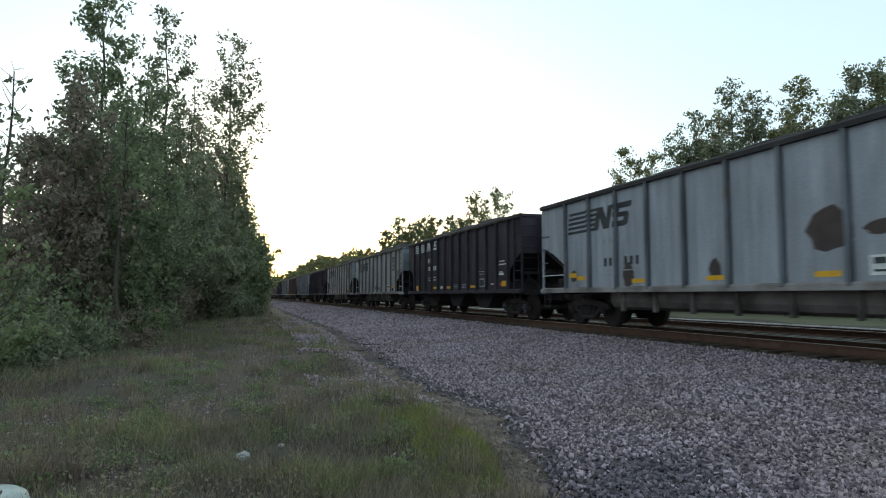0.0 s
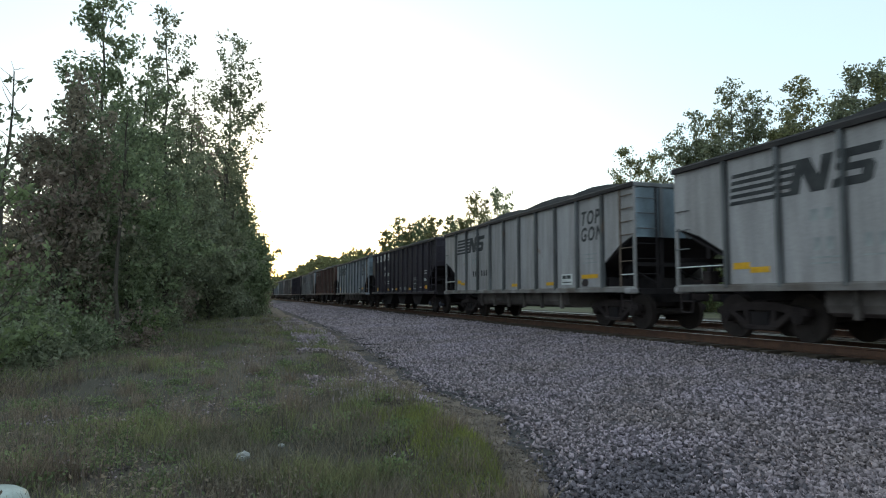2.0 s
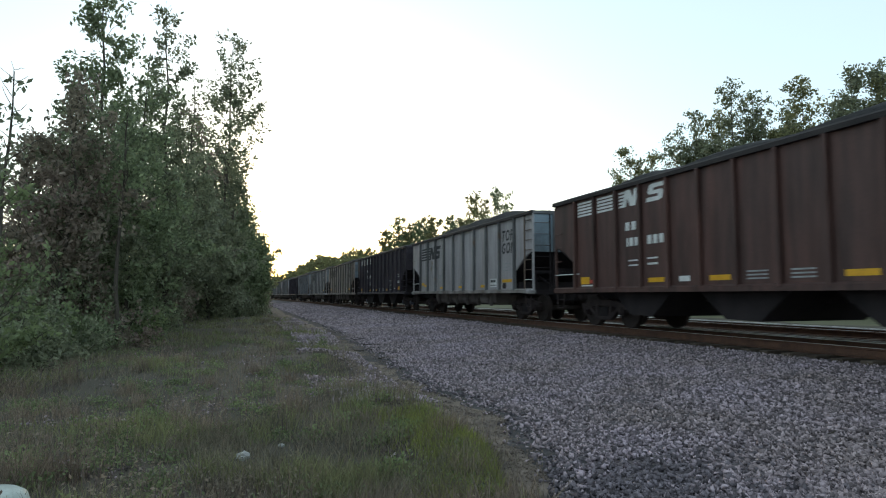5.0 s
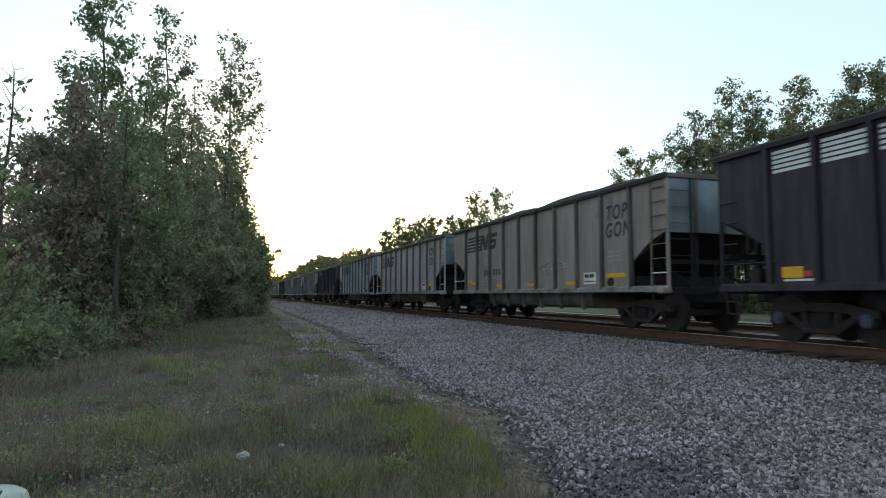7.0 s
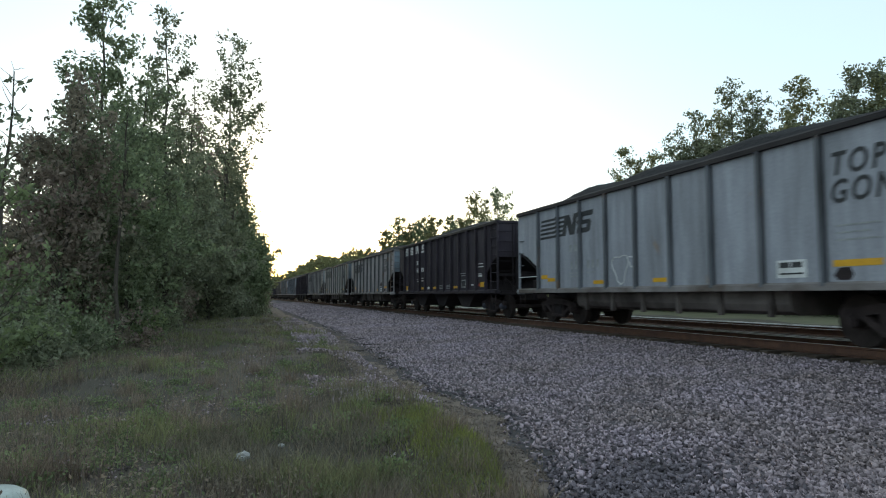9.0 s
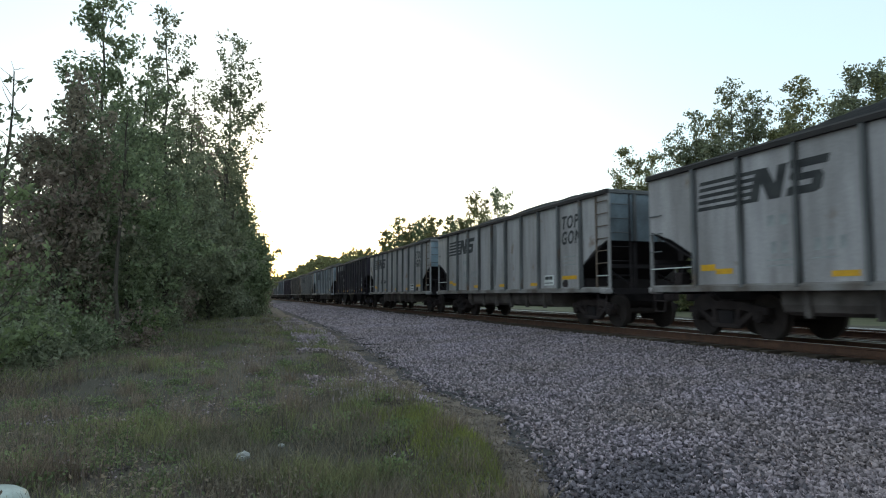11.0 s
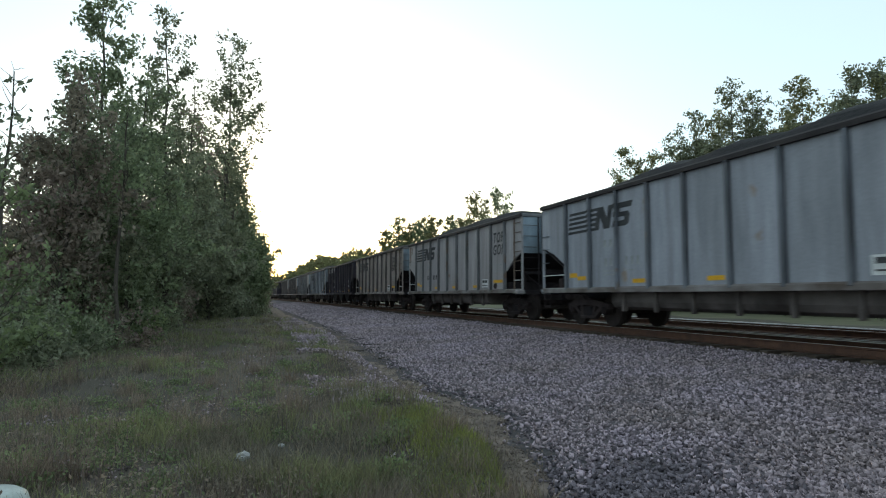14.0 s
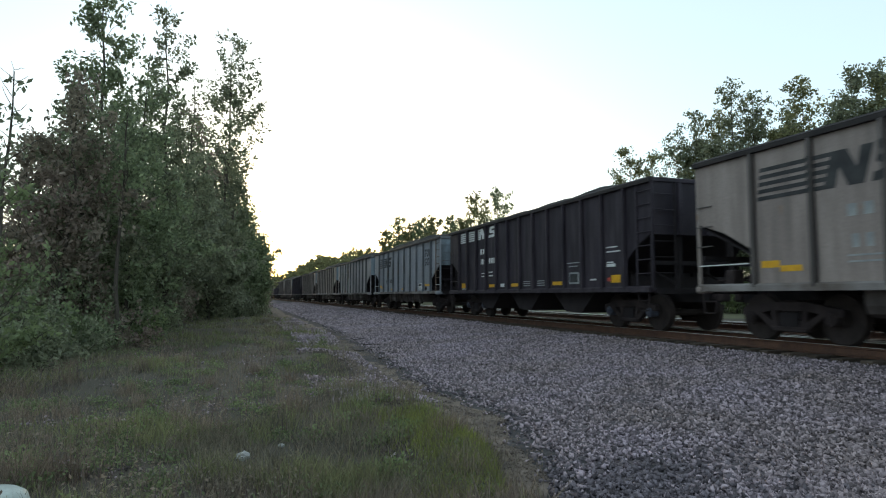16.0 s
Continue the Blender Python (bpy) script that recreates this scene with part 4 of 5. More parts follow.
# degrees to the right of the line, distance, height, spread, leaf, label, base, leaves, size, power, clusters
EDGE = [
    (-9.9, 24, 13.0, 2.3, "leaf", GREEN, 0.08, 13000, 0.10, 0.58, 90),
    (-5.4, 30, 14.6, 2.1, "leaf_dark", GREEN, 0.10, 9500, 0.11, 0.72, 90),
    (-7.6, 25, 10.4, 1.7, "leaf", GREEN, 0.10, 6000, 0.10, 0.6, 80),
    (-8.9, 19.5, 7.0, 0.9, "leaf", "slender pale trunk with a few leaves before the wood", 0.6, 500, 0.08, 0.4, 20),
    (-3.9, 40, 15.4, 1.1, "leaf_warm", "slender twiggy tree with thin leaves", 0.15, 1500, 0.08, 0.4, 60),
    (-0.4, 48, 21.2, 2.5, "leaf_dark", GREEN, 0.55, 2500, 0.17, 0.3, 40),
    (-1.1, 46, 14.0, 2.1, "leaf_dark", GREEN, 0.08, 7000, 0.15, 0.35, 80),
    (2.3, 52, 6.4, 1.3, "leaf", GREEN, 0.10, 2600, 0.15, 0.4, 40),
    (-13.2, 20, 7.6, 1.9, "leaf_brown", BROWN, 0.08, 8000, 0.085, 0.7, 100),
    (-17.0, 16, 6.6, 0.8, "leaf_dark", GREEN, 0.6, 150, 0.085, 0.4, 24),
    (-17.8, 12.5, 3.6, 1.0, "leaf_bright", "young tree with fresh bright green leaves", 0.08, 3000, 0.06, 0.6, 80),
    (-11.4, 21, 7.6, 1.9, "leaf_dark", GREEN, 0.08, 7500, 0.085, 0.6, 100),
    (-8.2, 22, 8.0, 2.0, "leaf", GREEN, 0.06, 9000, 0.085, 0.6, 100),
    (-4.3, 44, 14.2, 3.4, "leaf_brown", BROWN, 0.04, 8500, 0.14, 0.6, 100),
    (-2.7, 60, 17.6, 4.0, "leaf", GREEN, 0.04, 9000, 0.17, 0.55, 100),
    (-1.0, 75, 17.4, 4.2, "leaf_dark", GREEN, 0.05, 8000, 0.21, 0.55, 100),
    (0.3, 72, 12.0, 2.6, "leaf", GREEN, 0.06, 5500, 0.18, 0.6, 80),
    (0.9, 50, 9.4, 1.5, "leaf", GREEN, 0.12, 4500, 0.14, 0.5, 80),
    (1.5, 62, 9.0, 2.0, "leaf", GREEN, 0.10, 4500, 0.16, 0.55, 80),
    (1.9, 85, 9.0, 2.4, "leaf_warm", GREEN, 0.08, 4000, 0.2, 0.55, 70),
    (-0.3, 54, 14.0, 1.9, "leaf_dark", GREEN, 0.10, 4500, 0.15, 0.5, 80),
    (-15.3, 27, 7.4, 2.4, "leaf_brown", BROWN, 0.05, 7000, 0.11, 0.7, 80),
    (-12.0, 31, 9.6, 2.6, "leaf_dark", GREEN, 0.05, 8000, 0.13, 0.7, 90),
    (-8.6, 33, 10.8, 2.8, "leaf_dark", GREEN, 0.05, 8000, 0.13, 0.7, 90),
    (-4.8, 36, 11.0, 2.6, "leaf_dark", GREEN, 0.05, 8000, 0.13, 0.7, 90),
    (-1.9, 40, 10.0, 2.4, "leaf_dark", GREEN, 0.05, 8000, 0.14, 0.65, 90),
    (-0.1, 95, 14.6, 4.4, "leaf_dark", GREEN, 0.05, 6000, 0.24, 0.6, 80),
    (-18.5, 30, 6.6, 2.6, "leaf_dark", GREEN, 0.05, 5000, 0.14, 0.7, 70),
    (0.5, 100, 11.0, 3.4, "leaf", GREEN, 0.05, 4500, 0.25, 0.6, 70),
    (0.9, 130, 10.0, 3.6, "leaf_warm", GREEN, 0.05, 3500, 0.3, 0.6, 70),
    (1.3, 170, 10.5, 4.4, "leaf_warm", GREEN, 0.05, 3500, 0.36, 0.6, 70),
]
for i, (a, d, h, s, leaf, label, base, n, size, power, cl) in enumerate(EDGE):
    x, y = bearing(a, d)
    tree(100 + i, x, y, h, s, leaf, label, base, int(n * 1.1), size * 0.95, power, cl, fluff=0.016, rise=0.8, sprig=7, loose=size * 1.1)

SHRUBS = [(-20.3, 12, 1.4), (-15.2, 15.5, 1.2), (-13.2, 17, 1.5), (-11.6, 18.5, 1.5), (-10, 19.5, 1.8), (-8.6, 22, 1.9), (-7.4, 25, 1.8), (-6.4, 29, 2.0), (-5.4, 34, 2.2), (-4.6, 40, 2.4), (-3.9, 47, 2.6), (-3.2, 56, 2.8), (-2.5, 70, 3.2), (-1.9, 90, 3.6), (-12.8, 19.5, 2.8), (-9.0, 24, 3.0), (-6.0, 33, 3.4), (-16.5, 18, 2.2), (-1.3, 120, 4.2), (-3.4, 66, 4.0), (-4.8, 48, 3.6), (-14.4, 17.5, 2.2), (-18.8, 16.5, 1.8), (-0.6, 46, 2.8), (0.2, 52, 2.8), (0.9, 48, 2.4), (1.5, 56, 2.6), (1.1, 64, 3.0), (1.9, 78, 3.0), (-0.2, 62, 3.4), (1.7, 92, 3.4), (-1.6, 44, 2.8)]
for i, (a, d, h) in enumerate(SHRUBS):
    x, y = bearing(a, d)
    shrub(300 + i, x, y, h * 0.8, 0.7 + 0.3 * h, ("leaf", "leaf_dark", "leaf_bright", "leaf_brown")[(3, 1, 1, 0, 3, 2, 0, 1)[i % 8]], "leafy shrub in the undergrowth at the wood's edge", 3000, 0.026 + d * 0.0018)

# behind the train
BEHIND = [(34.2, 62, 12.6, 0.3), (35.4, 61, 15.6, 0.25), (37.0, 61, 15.0, 0.2), (38.9, 60, 16.4, 0.2), (40.6, 58, 17.4, 0.3), (42.0, 57, 17.0, 0.35), (43.4, 54, 18.6, 0.4), (45.6, 52, 16.8, 0.4), (47.2, 53, 15.6, 0.35), (48.9, 50, 16.8, 0.45), (50.4, 50, 14.6, 0.4), (52.0, 48, 16.2, 0.45), (53.4, 47, 16.0, 0.4), (55.0, 46, 15.5, 0.4), (36.2, 70, 14.0, 0.1), (39.8, 68, 15.0, 0.1), (43.0, 64, 14.6, 0.1), (46.5, 60, 13.5, 0.1), (50.0, 58, 13.0, 0.1), (57, 46, 15.0, 0.3)]
for i, (a, d, h, base) in enumerate(BEHIND):
    x, y = bearing(a, d)
    tree(500 + i, x, y, h, (0.2 if i < 4 else 0.165) * h, ("leaf_dark", "leaf_warm", "leaf_dark", "leaf_dark")[i % 4] if i > 2 else "leaf_warm", PINE, base * 0.5, 15000 if d < 63 else 5000, 0.135, 0.4, 80, group="trees behind the line", fluff=0.02, lo=0.25, sprig=10, loose=0.17, thin=0.35)
FAR = [(13.3, 120, 14.0), (14.3, 118, 16.2), (15.4, 118, 14.6), (16.6, 116, 15.4), (17.8, 114, 16.0), (19.0, 112, 15.6), (21.6, 105, 19.0), (23.4, 105, 19.6), (20.4, 108, 14.5), (24.8, 108, 14.0), (15.0, 128, 14.5), (17.0, 128, 15.0), (26.5, 110, 10.0), (29, 105, 10.0), (31, 95, 10.0), (33, 85, 10.0)]
for i, (a, d, h) in enumerate(FAR):
    x, y = bearing(a, d)
    tree(600 + i, x, y, h, 0.2 * h, ("leaf_warm", "leaf")[i % 2], "distant tree beyond the railway in evening haze", 0.10, 7000, 0.23, 0.3, 60, group="distant trees", fluff=0.04, lo=0.25)
HORIZON = [(3.4, 330, 12), (4.2, 320, 13), (5.0, 300, 14), (5.8, 270, 15.5), (6.8, 250, 17), (7.7, 240, 18), (8.6, 235, 17), (9.6, 220, 17), (10.6, 210, 17.5), (11.4, 200, 17.5), (12.4, 190, 15), (2.8, 380, 12), (6.2, 300, 16), (9.0, 260, 18)]
for i, (a, d, h) in enumerate(HORIZON):
    x, y = bearing(a, d)
    tree(700 + i, x, y, h * 0.90, 0.46 * h, "leaf_warm", "far tree on the skyline in evening haze", 0.02, 4000, 0.6, 0.28, 50, group="distant trees", fluff=0.075, lo=0.1)


hedge = random.Random(9)
for i in range(44):
    y = 12 + i * 2.8 + hedge.uniform(-1, 1)
    shrub(800 + i, 36 + hedge.uniform(-2, 5) + y * 0.06, y, hedge.uniform(3.2, 5.5), hedge.uniform(2.4, 3.4), ("leaf_bright", "leaf", "leaf_warm")[i % 3], "green bushes beyond the second track", 2400 if i < 20 else 900, 0.15 if i < 20 else 0.28)


# ---- ballast stones and grass ----
def stones(rng, x, y, z, size):
    """Angular stones: skewed six-sided lumps, each turned its own way."""
    n = len(x)
    base = np.array([[1, 0, 0], [-0.5, 0.87, 0], [-0.5, -0.87, 0], [0, 0, 1], [0, 0, -1]], float)
    v = (base[None] + rng.uniform(-0.42, 0.42, (n, 5, 3))) * rng.uniform(0.65, 1.3, (n, 1, 3)) * size[:, None, None] * 0.68
    q = rng.normal(size=(n, 4))
    q /= np.linalg.norm(q, axis=1)[:, None]
    w, a, b, c = q.T
    R = np.stack([1 - 2 * (b * b + c * c), 2 * (a * b - c * w), 2 * (a * c + b * w), 2 * (a * b + c * w), 1 - 2 * (a * a + c * c), 2 * (b * c - a * w), 2 * (a * c - b * w), 2 * (b * c + a * w), 1 - 2 * (a * a + b * b)], 1).reshape(n, 3, 3)
    v = np.einsum("nij,nkj->nki", R, v) + np.stack([x, y, z], 1)[:, None]
    tri = np.array([[0, 1, 3], [1, 2, 3], [2, 0, 3], [1, 0, 4], [2, 1, 4], [0, 2, 4]])
    f = (np.arange(n)[:, None, None] * 5 + tri[None]).reshape(-1, 3)
    return from_arrays("stones", v.reshape(-1, 3), f)


rng = np.random.default_rng(5)
n = 205000
d = 3.2 + 27 * rng.random(n) ** 2.2
lat = rng.uniform(2.4, 17.9, n)
keep = (lat > toe_x(d) + 0.12 - 0.3 * rng.random(n) ** 2) & (lat < d * 1.9 + 1.0) & ((lat < 12.6) | (rng.random(n) < 0.3))
keep &= ~((np.abs(lat - FAR_TRACK_X) < 1.5) & (d > 30))
lat, d = lat[keep], d[keep]
sz = rng.uniform(0.023, 0.050, len(d)) * (1 + np.clip(d - 12, 0, 40) * 0.02)
high = ground_z(lat, d) + 0.022 + rng.uniform(-0.012, 0.026, len(d)) - 0.10 * (np.abs(lat - TRACK_X) < 1.3)
damp = rng.random(len(d)) < 1.15 * np.exp(-((d - 4.35) / 0.7) ** 2 - ((lat - 3.1 + 0.25 * np.sin(d * 5)) / 0.85) ** 2) + 0.5 * np.exp(-((lat - toe_x(d) - 0.05) / 0.13) ** 2)
for name, pick, m, label in (("ballast_stones", ~damp, "stone", "loose crushed grey ballast stones on the bank"), ("damp_stones", damp, "dark_stone", "dark damp ballast stones along the toe of the bank")):
    ob = new(name, stones(rng, lat[pick], d[pick], high[pick], sz[pick]))
    ob.data.materials.append(M[m])
    tagged(ob, label, "gravel", kind="stuff")

n = 24000
d = 24 + 76 * rng.random(n) ** 1.7
lat = rng.uniform(3.9, 10.2, n)
keep = lat > toe_x(d) + 0.15
lat, d = lat[keep], d[keep]
ob = new("far_stones", stones(rng, lat, d, ground_z(lat, d) + 0.025 - 0.10 * (lat > TRACK_X - 1.3), rng.uniform(0.06, 0.095, len(d)) * (1 + (d - 24) * 0.012)))
ob.data.materials.append(M["stone"])
tagged(ob, "crushed grey ballast stones along the distant bank", "gravel", kind="stuff")

# grey gravel between the grass and the worn strip
n = 16000
d = 8.5 + 34 * rng.random(n) ** 1.5
lat = grass_x(d) + 0.35 - rng.random(n) * 1.5
keep = np.sin(lat * 2.3 + d * 0.9) + np.sin(d * 0.55 - lat * 1.7) + rng.normal(size=n) * 0.5 > 0.1
lat, d = lat[keep], d[keep]
ob = new("verge_gravel", stones(rng, lat, d, ground_z(lat, d) + 0.03, rng.uniform(0.022, 0.05, len(d)) * (1 + np.clip(d - 12, 0, 40) * 0.02)))
ob.data.materials.append(M["stone"])
tagged(ob, "thin spread of grey gravel at the edge of the grass", "gravel", kind="stuff")

n = 15000
d = 3.0 + 25 * rng.random(n) ** 1.8
lat = toe_x(d) - rng.random(n) ** 1.3 * 1.5
sz = rng.uniform(0.010, 0.034, n)
ob = new("scattered_gravel", stones(rng, lat, d, ground_z(lat, d) + 0.02, sz))
ob.data.materials.append(M["path"])
tagged(ob, "small stones scattered over the worn soil strip", "gravel", kind="stuff")


def blades(rng, x, y, height, width, lean):
    """Grass blades: a bent strip of two faces each."""
    n = len(x)
    a = rng.random(n) * math.tau
    z = ground_z(x, y)
    root = np.c_[x, y, z - 0.01]
    side = np.c_[np.cos(a), np.sin(a), 0 * a] * width[:, None]
    b = rng.random(n) * math.tau
    bend = np.c_[np.cos(b), np.sin(b), 0 * b] * (height * lean * rng.random(n))[:, None]
    up = np.c_[0 * a, 0 * a, height]
    v = np.stack([root - side, root + side, root + up * 0.55 + bend * 0.35 + side * 0.7, root + up * 0.55 + bend * 0.35 - side * 0.7, root + up + bend + side * 0.12, root + up + bend - side * 0.12], 1).reshape(-1, 3)
    f = (np.arange(n)[:, None, None] * 6 + np.array([[0, 1, 2, 3], [3, 2, 4, 5]])[None]).reshape(-1, 4)
    return from_arrays("blades", v, f)


def value_noise(x, y, cell, seed):
    """Smooth random values between 0 and 1 over the plane."""
    g = np.random.default_rng(seed).random((256, 256))
    u, v = np.asarray(x) / cell + 500, np.asarray(y) / cell + 500
    i, j = np.floor(u).astype(int), np.floor(v).astype(int)
    a, b = u - i, v - j
    a, b = a * a * (3 - 2 * a), b * b * (3 - 2 * b)
    i0, i1, j0, j1 = i % 256, (i + 1) % 256, j % 256, (j + 1) % 256
    return (g[i0, j0] * (1 - a) + g[i1, j0] * a) * (1 - b) + (g[i0, j1] * (1 - a) + g[i1, j1] * a) * b


def clump(x, y):
    k = 0.45 * value_noise(x, y, 1.5, 1) + 0.35 * value_noise(x, y, 0.5, 2) + 0.2 * value_noise(x, y, 0.17, 3)
    return np.clip((k - 0.28) / 0.44, 0, 1)


BARE = np.array([(-1.03, 6.0, 0.36), (-0.5, 5.25, 0.3), (-0.31, 11.2, 0.45), (1.15, 10.9, 0.5), (1.0, 9.4, 0.3), (0.65, 12.7, 0.5), (-1.7, 11.9, 0.5), (1.6, 5.9, 0.3), (-1.9, 8.6, 0.35), (1.9, 8.0, 0.3)])


def bare(x, y):
    """How bare the turf is: 1 in the middle of a worn patch."""
    k = 0
    for px, py, r in BARE:
        k = np.maximum(k, np.exp(-(np.hypot((x - px) * 0.8, (y - py) * 0.9) / r) ** 4))
    return k


n = 300000
d = 2.6 + 42 * rng.random(n) ** 1.7
ang = np.radians(rng.uniform(-22, 45, n))
gx, gy = d * np.sin(ang), d * np.cos(ang)
keep = (gx < grass_x(gy) - 0.08 + 0.16 * rng.normal(size=n)) & (np.hypot(gx - 0.12, gy - 6.15) > 0.22) & (np.hypot(gx - 0.5, gy - 6.6) > 0.16) & (rng.random(n) < 0.08 + 1.0 * clump(gx, gy) ** 1.9 * (0.45 + 0.75 * value_noise(gx, gy, 0.8, 21)) - 1.1 * bare(gx, gy))
gx, gy, d = gx[keep], gy[keep], d[keep]
hgt = (0.03 + 0.125 * clump(gx, gy) ** 1.5) * rng.uniform(0.4, 1.3, len(gx)) * (1 + d * 0.01)
fresh = value_noise(gx, gy, 0.9, 11) + 0.5 * value_noise(gx, gy, 0.3, 12) + 0.1 * rng.normal(size=len(gx)) > 0.72
for name, pick, m, label in (("grass", ~fresh, "grass", "rough uneven green grass and weeds on the verge"), ("fresh_grass", fresh, "grass_fresh", "fresher green tufts of grass on the verge")):
    ob = new(name, blades(rng, gx[pick], gy[pick], hgt[pick] * (1.25 if pick is fresh else 1), 0.0030 + 0.00032 * d[pick], 1.0))
    ob.data.materials.append(M[m])
    tagged(ob, label, "grass", kind="stuff")

n = 30000
d = 2.8 + 30 * rng.random(n) ** 1.6
ang = np.radians(rng.uniform(-22, 42, n))
gx, gy = d * np.sin(ang), d * np.cos(ang)
keep = (gx < grass_x(gy) + 0.05) & (rng.random(n) < clump(gx + 5, gy + 2) ** 2) & (np.hypot(gx - 0.2, gy - 6.0) > 0.6)
gx, gy, d = gx[keep], gy[keep], d[keep]
ob = new("dry_grass", blades(rng, gx, gy, rng.uniform(0.05, 0.22, len(gx)), 0.0014 + 0.0002 * d, 0.7))
ob.data.materials.append(M["dry"])
tagged(ob, "dry brown grass stalks among the green", "grass", kind="stuff")


# woody weed stalks with a few small leaves
n = 520
d = 4.2 + 14 * rng.random(n) ** 1.3
ang = np.radians(rng.uniform(-16, 26, n))
wx, wy = d * np.sin(ang), d * np.cos(ang)
keep = (wx < grass_x(wy) + 0.1) & (value_noise(wx, wy, 1.6, 31) > 0.42) & (np.hypot(wx - 0.3, wy - 6.2) > 0.9)
wx, wy = wx[keep], wy[keep]
many = np.repeat(np.arange(len(wx)), 4)
gx, gy = wx[many] + rng.normal(size=len(many)) * 0.035, wy[many] + rng.normal(size=len(many)) * 0.035
tall = rng.uniform(0.14, 0.42, len(many))
ob = new("weed_stalks", blades(rng, gx, gy, tall, 0.0022 + 0.00016 * gy, 0.35))
ob.data.materials.append(M["stalk"])
tagged(ob, "upright purple-brown stalks of weeds in the grass", "weeds", kind="stuff")
many = rng.integers(0, len(gx), 5200)
tip = np.c_[gx[many], gy[many], ground_z(gx[many], gy[many]) + tall[many] * rng.uniform(0.3, 1.0, 5200)] + rng.normal(size=(5200, 3)) * 0.03
ob = new("weed_leaves", leaves_at(rng, tip, 0.016, 0.0))
ob.data.materials.append(M["leaf_brown"])
tagged(ob, "small dull leaves on the upright weed stalks", "weeds", kind="stuff")


# tussocks of dead stalks
m0 = 46
d0 = 3.4 + 15 * rng.random(m0) ** 1.5
a0 = np.radians(rng.uniform(-18, 28, m0))
tx, ty = d0 * np.sin(a0), d0 * np.cos(a0)
tx[:5], ty[:5] = [-1.34, -1.2, 1.95, 2.15, -1.5], [5.6, 5.75, 5.2, 6.4, 10.9]
pick = rng.integers(0, m0, 6000)
gx, gy = tx[pick] + rng.normal(size=6000) * 0.10, ty[pick] + rng.normal(size=6000) * 0.13
keep = (gx < grass_x(gy) + 0.1) & (np.hypot(gx - 0.2, gy - 6.0) > 0.9)
gx, gy = gx[keep], gy[keep]
ob = new("dead_tussocks", blades(rng, gx, gy, rng.uniform(0.12, 0.36, len(gx)), 0.0032 + 0 * gx, 1.1))
ob.data.materials.append(M["dry"])
tagged(ob, "tussocks of bleached dead grass stalks", "dead grass", kind="stuff")

n = 14000
d = 4.0 + 22 * rng.random(n) ** 1.4
ang = np.radians(rng.uniform(-18, 32, n))
gx, gy = d * np.sin(ang), d * np.cos(ang)
keep = (gx < grass_x(gy)) & (((clump(gx, gy) < 0.22) & (value_noise(gx, gy, 2.2, 7) > 0.45)) | (bare(gx, gy) > 0.75))
gx, gy = gx[keep], gy[keep]
ob = new("bare_gravel", stones(rng, gx, gy, ground_z(gx, gy) + 0.012, rng.uniform(0.012, 0.04, len(gx))))
ob.data.materials.append(M["stone"])
tagged(ob, "grey gravel showing through bare patches in the grass", "gravel", kind="stuff")

n = 60000
d = 2.8 + 26 * rng.random(n) ** 1.6
ang = np.radians(rng.uniform(-22, 42, n))
gx, gy = d * np.sin(ang), d * np.cos(ang)
keep = (gx < grass_x(gy) + 0.05) & (rng.random(n) < 0.35 + 0.7 * clump(gx * 1.7 + 3, gy * 1.4 + 8))
gx, gy, d = gx[keep], gy[keep], d[keep]
ob = new("thatch", blades(rng, gx, gy, rng.uniform(0.012, 0.05, len(gx)), 0.0016 + 0.00025 * d, 4.0))
ob.data.materials.append(M["thatch"])
tagged(ob, "flattened dead grass and litter between the green blades", "dead grass", kind="stuff")

n = 30000
gx, gy = rng.uniform(-11, 2.2, n), rng.uniform(-9, 7, n)
keep = (np.hypot(gx, gy) > 1.2) & ((gy < 2.8) | (np.degrees(np.arctan2(gx, gy)) < -21)) & (rng.random(n) < 0.1 + clump(gx, gy) ** 1.5)
gx, gy = gx[keep], gy[keep]
ob = new("grass_behind", blades(rng, gx, gy, (0.03 + 0.125 * clump(gx, gy) ** 1.5) * rng.uniform(0.4, 1.3, len(gx)), 0.006 + 0 * gx, 0.9))
ob.data.materials.append(M["grass"])
tagged(ob, "rough grass of the verge around the camera", "grass", kind="stuff")

n = 16000
gx, gy = rng.uniform(2.2, 9.7, n), rng.uniform(-9, 3.4, n)
ob = new("ballast_behind", stones(rng, gx, gy, ground_z(gx, gy) + 0.022, rng.uniform(0.04, 0.08, n)))
ob.data.materials.append(M["stone"])
tagged(ob, "loose crushed ballast stones further along the bank", "gravel", kind="stuff")

n = 9000
gy = 4.6 + 3.2 * rng.random(n)
gx = grass_x(gy) - 0.12 - np.abs(rng.normal(size=n)) * 0.36
ob = new("edge_grass", blades(rng, gx, gy, rng.uniform(0.05, 0.17, n), 0.0036 + 0 * gx, 0.8))
ob.data.materials.append(M["grass_bright"])
tagged(ob, "brighter yellow-green grass along the gravel edge", "grass", kind="stuff")


# ---- small things ----
def crumpled(name, x, y, r, label, seed):
    bm = bmesh.new()
    bmesh.ops.create_icosphere(bm, subdivisions=3, radius=r)
    for v in bm.verts:
        k = noise.noise(v.co * (3.0 / r) + Vector((seed, 0, 0)))
        v.co *= 1 + 0.55 * k
        v.co.z *= 0.6
    ob = new(name, mesh_of(name, bm))
    ob.data.materials.append(M["paper"])
    ob.matrix_basis = pose(x, y, float(ground_z(x, y)) + r * 0.5, 0, 0, seed * 40)
    return tagged(ob, label, "litter", "litter in the grass")


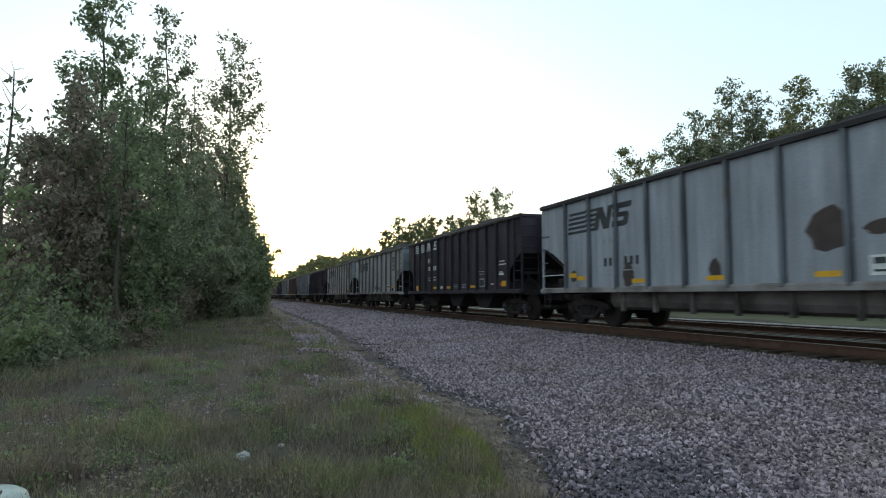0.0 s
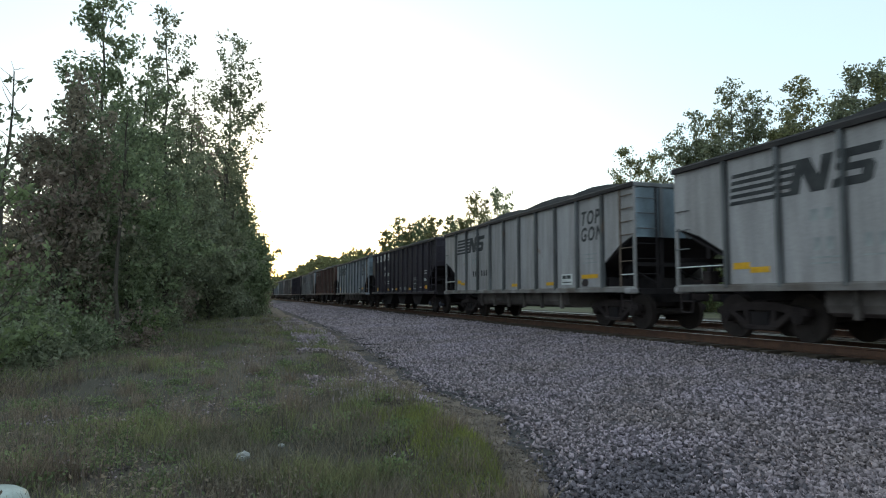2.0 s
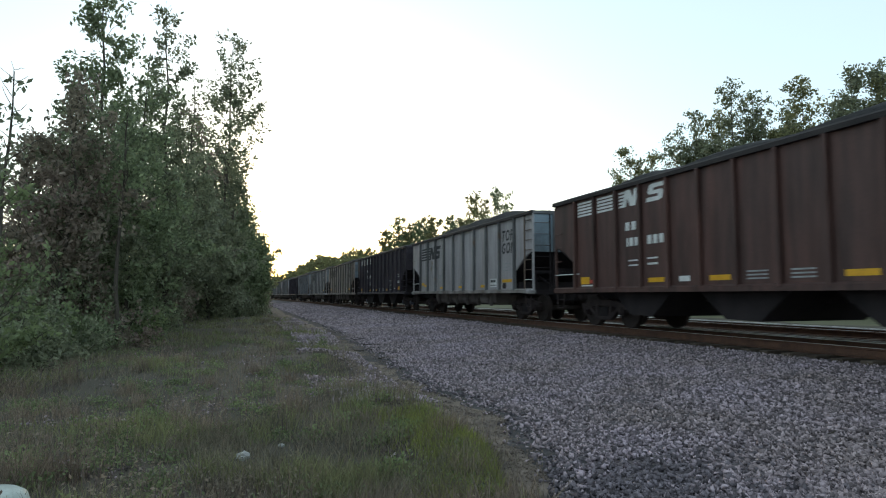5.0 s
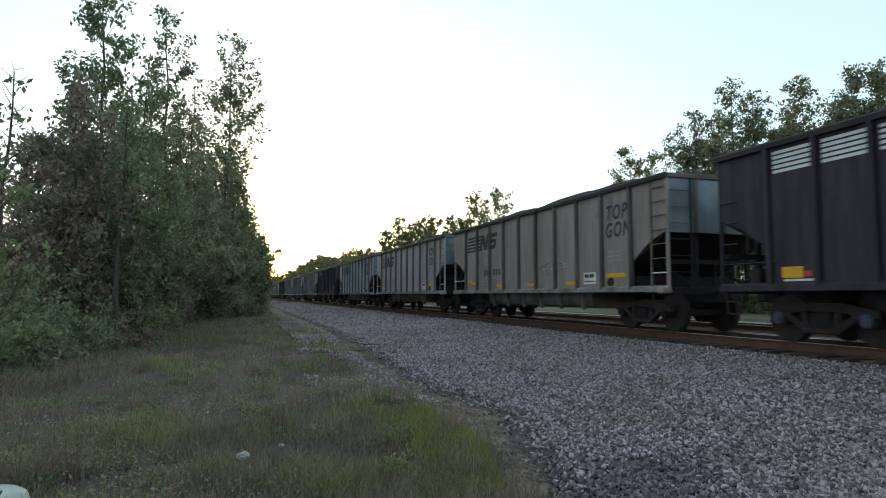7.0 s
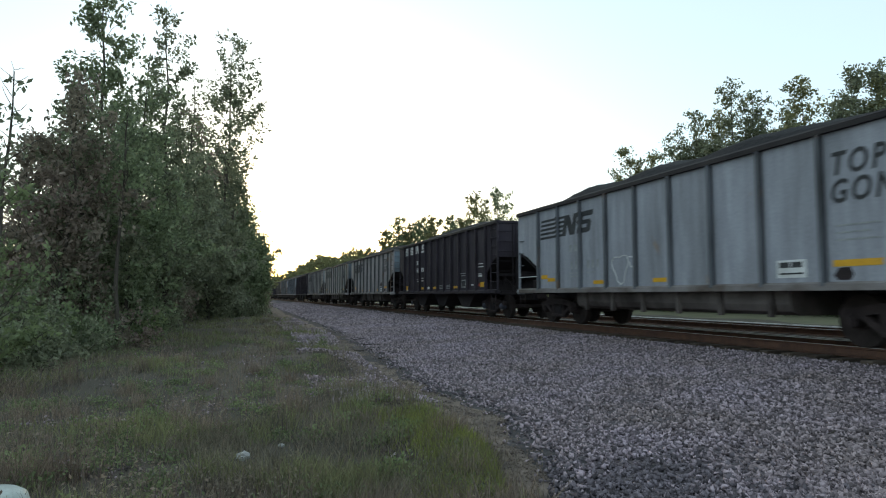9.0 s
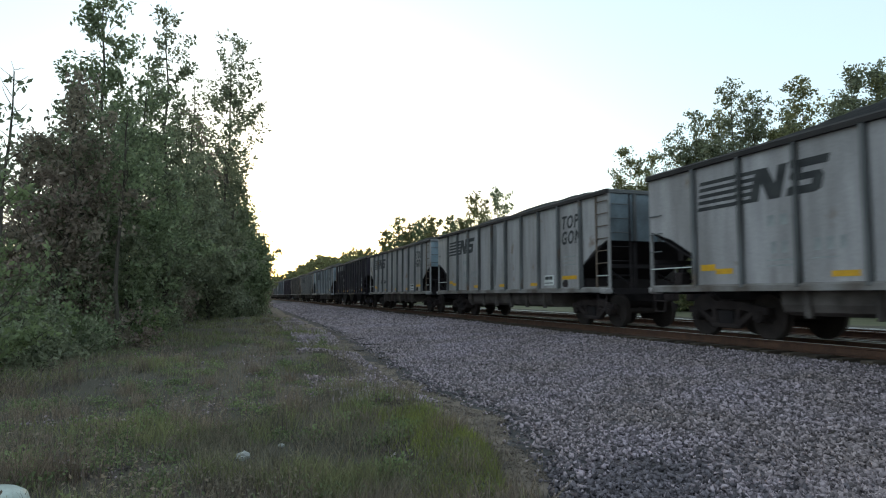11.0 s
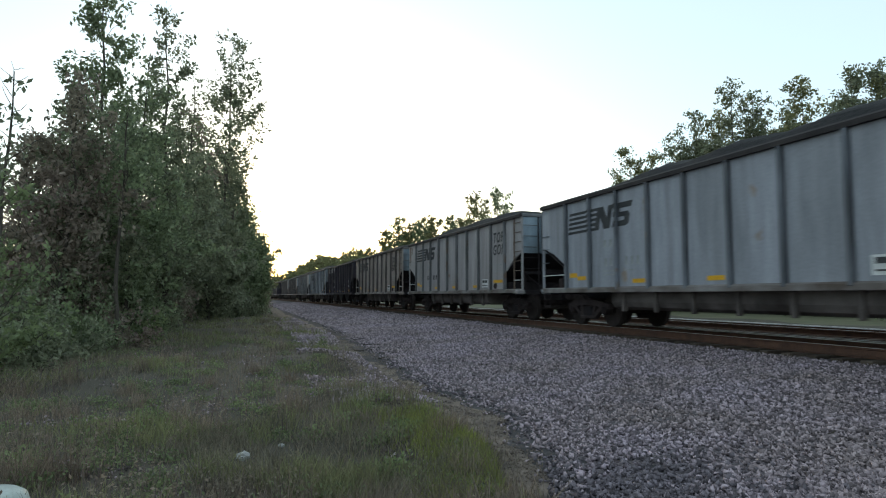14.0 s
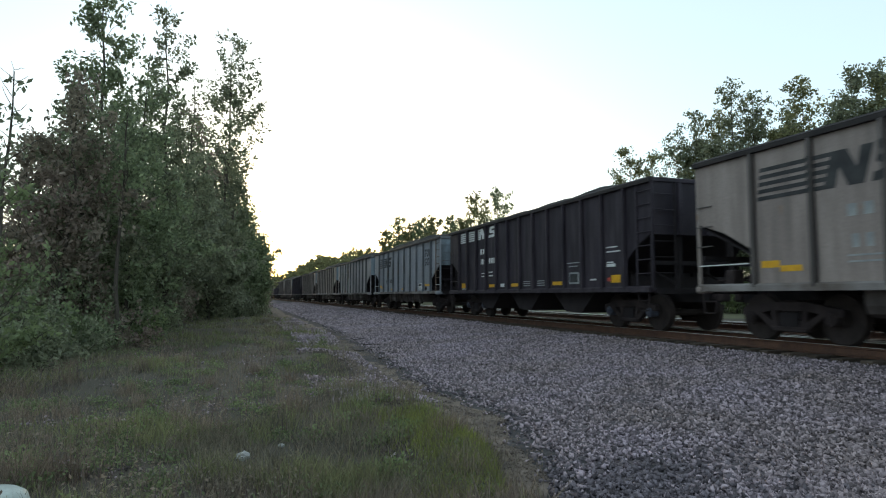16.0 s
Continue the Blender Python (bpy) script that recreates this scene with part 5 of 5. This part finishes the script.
def stick(x, y, length, turn, seed):
    rng2 = np.random.default_rng(seed)
    bm = bmesh.new()
    limb(bm, (-length / 2, 0, 0), (length / 2, 0, 0.01), 0.014, 0.008, rng2, 4)
    ob = new("stick", mesh_of("stick", bm))
    ob.data.materials.append(M["twig"])
    ob.matrix_basis = pose(x, y, float(ground_z(x, y)) + 0.05, 0, 0, turn)
    return tagged(ob, "dark weathered stick lying on the gravel", "stick", "sticks on the gravel")


crumpled("litter", 0.13, 6.30, 0.062, "crumpled white paper lying in the grass", 1)
crumpled("litter", 0.51, 6.77, 0.032, "small white scrap lying in the grass", 2)

for i, (x, y, ln, turn) in enumerate([(4.96, 11.95, 0.5, 12), (4.03, 20.5, 0.7, 30), (4.06, 24.5, 0.6, -20), (3.5, 16.8, 0.8, 8), (3.9, 18.2, 0.6, -35), (3.4, 14.6, 0.5, 50), (3.75, 15.6, 0.45, -10), (5.6, 4.75, 0.14, 20), (3.3, 12.6, 0.4, 70)]):
    stick(x, y, ln, turn, 40 + i)

# low broad-leaved weeds
n = 420
d = 3.6 + 24 * rng.random(n) ** 1.5
ang = np.radians(rng.uniform(-20, 36, n))
wx, wy = d * np.sin(ang), d * np.cos(ang)
keep = (wx < grass_x(wy) - 0.1) & (np.hypot(wx - 0.12, wy - 6.1) > 0.5) & (np.hypot(wx - 0.5, wy - 6.6) > 0.35)
wx, wy = wx[keep], wy[keep]
wc = np.c_[wx, wy, ground_z(wx, wy) + 0.05]
pick = rng.integers(0, len(wc), 40000)
ob = new("weeds", leaves_at(rng, wc[pick] + rng.normal(size=(40000, 3)) * np.array([0.10, 0.10, 0.035]), 0.022, 0.0))
ob.data.materials.append(M["leaf_bright"])
tagged(ob, "low broad-leaved green weeds among the grass", "weeds", kind="stuff")


def tub_lid(x, y, top):
    """A pale plastic tub standing upside down in the grass, rounded at the rim."""
    bm = bmesh.new()
    z0 = float(ground_z(x, y)) - 0.02
    h = top - z0
    rings = [(0.30, 0.0), (0.31, 0.02), (0.27, h - 0.10), (0.25, h - 0.04), (0.20, h - 0.01), (0.10, h)]
    prev = None
    for r, z in rings:
        ring = [bm.verts.new((r * math.cos(k * math.tau / 24), 0.8 * r * math.sin(k * math.tau / 24), z)) for k in range(24)]
        if prev:
            for k in range(24):
                bm.faces.new((prev[k], prev[(k + 1) % 24], ring[(k + 1) % 24], ring[k]))
        prev = ring
    bm.faces.new(prev)
    ob = new("plastic_tub", mesh_of("plastic_tub", bm, True))
    ob.data.materials.append(M["plastic"])
    ob.matrix_basis = pose(x, y, z0)
    return tagged(ob, "pale green-white plastic tub upside down in the grass", "tub")


tub_lid(-1.54, 5.03, -0.40)


# ---- what moves ----
def motions():
    for k, car, load in cars:
        walk(car, car_rows(k))
        walk(load, car_rows(k))
    # the wheels turn as the train rolls; each axle of a kind shares one set of keys
    for s, group in wheelsets.items():
        rows = []
        for f in range(0, 482):
            t = f / FPS
            rows.append((t, Matrix.Translation((0, 0.89 * s, 0.457)) @ Matrix.Rotation(SPEED * t / 0.457, 4, "X")))
        walk(group[0], rows)
        source = group[0].animation_data
        for w in group[1:]:
            w.rotation_mode = "QUATERNION"
            keys = w.animation_data_create()
            keys.action = source.action
            keys.action_slot = source.action_slot


motions()
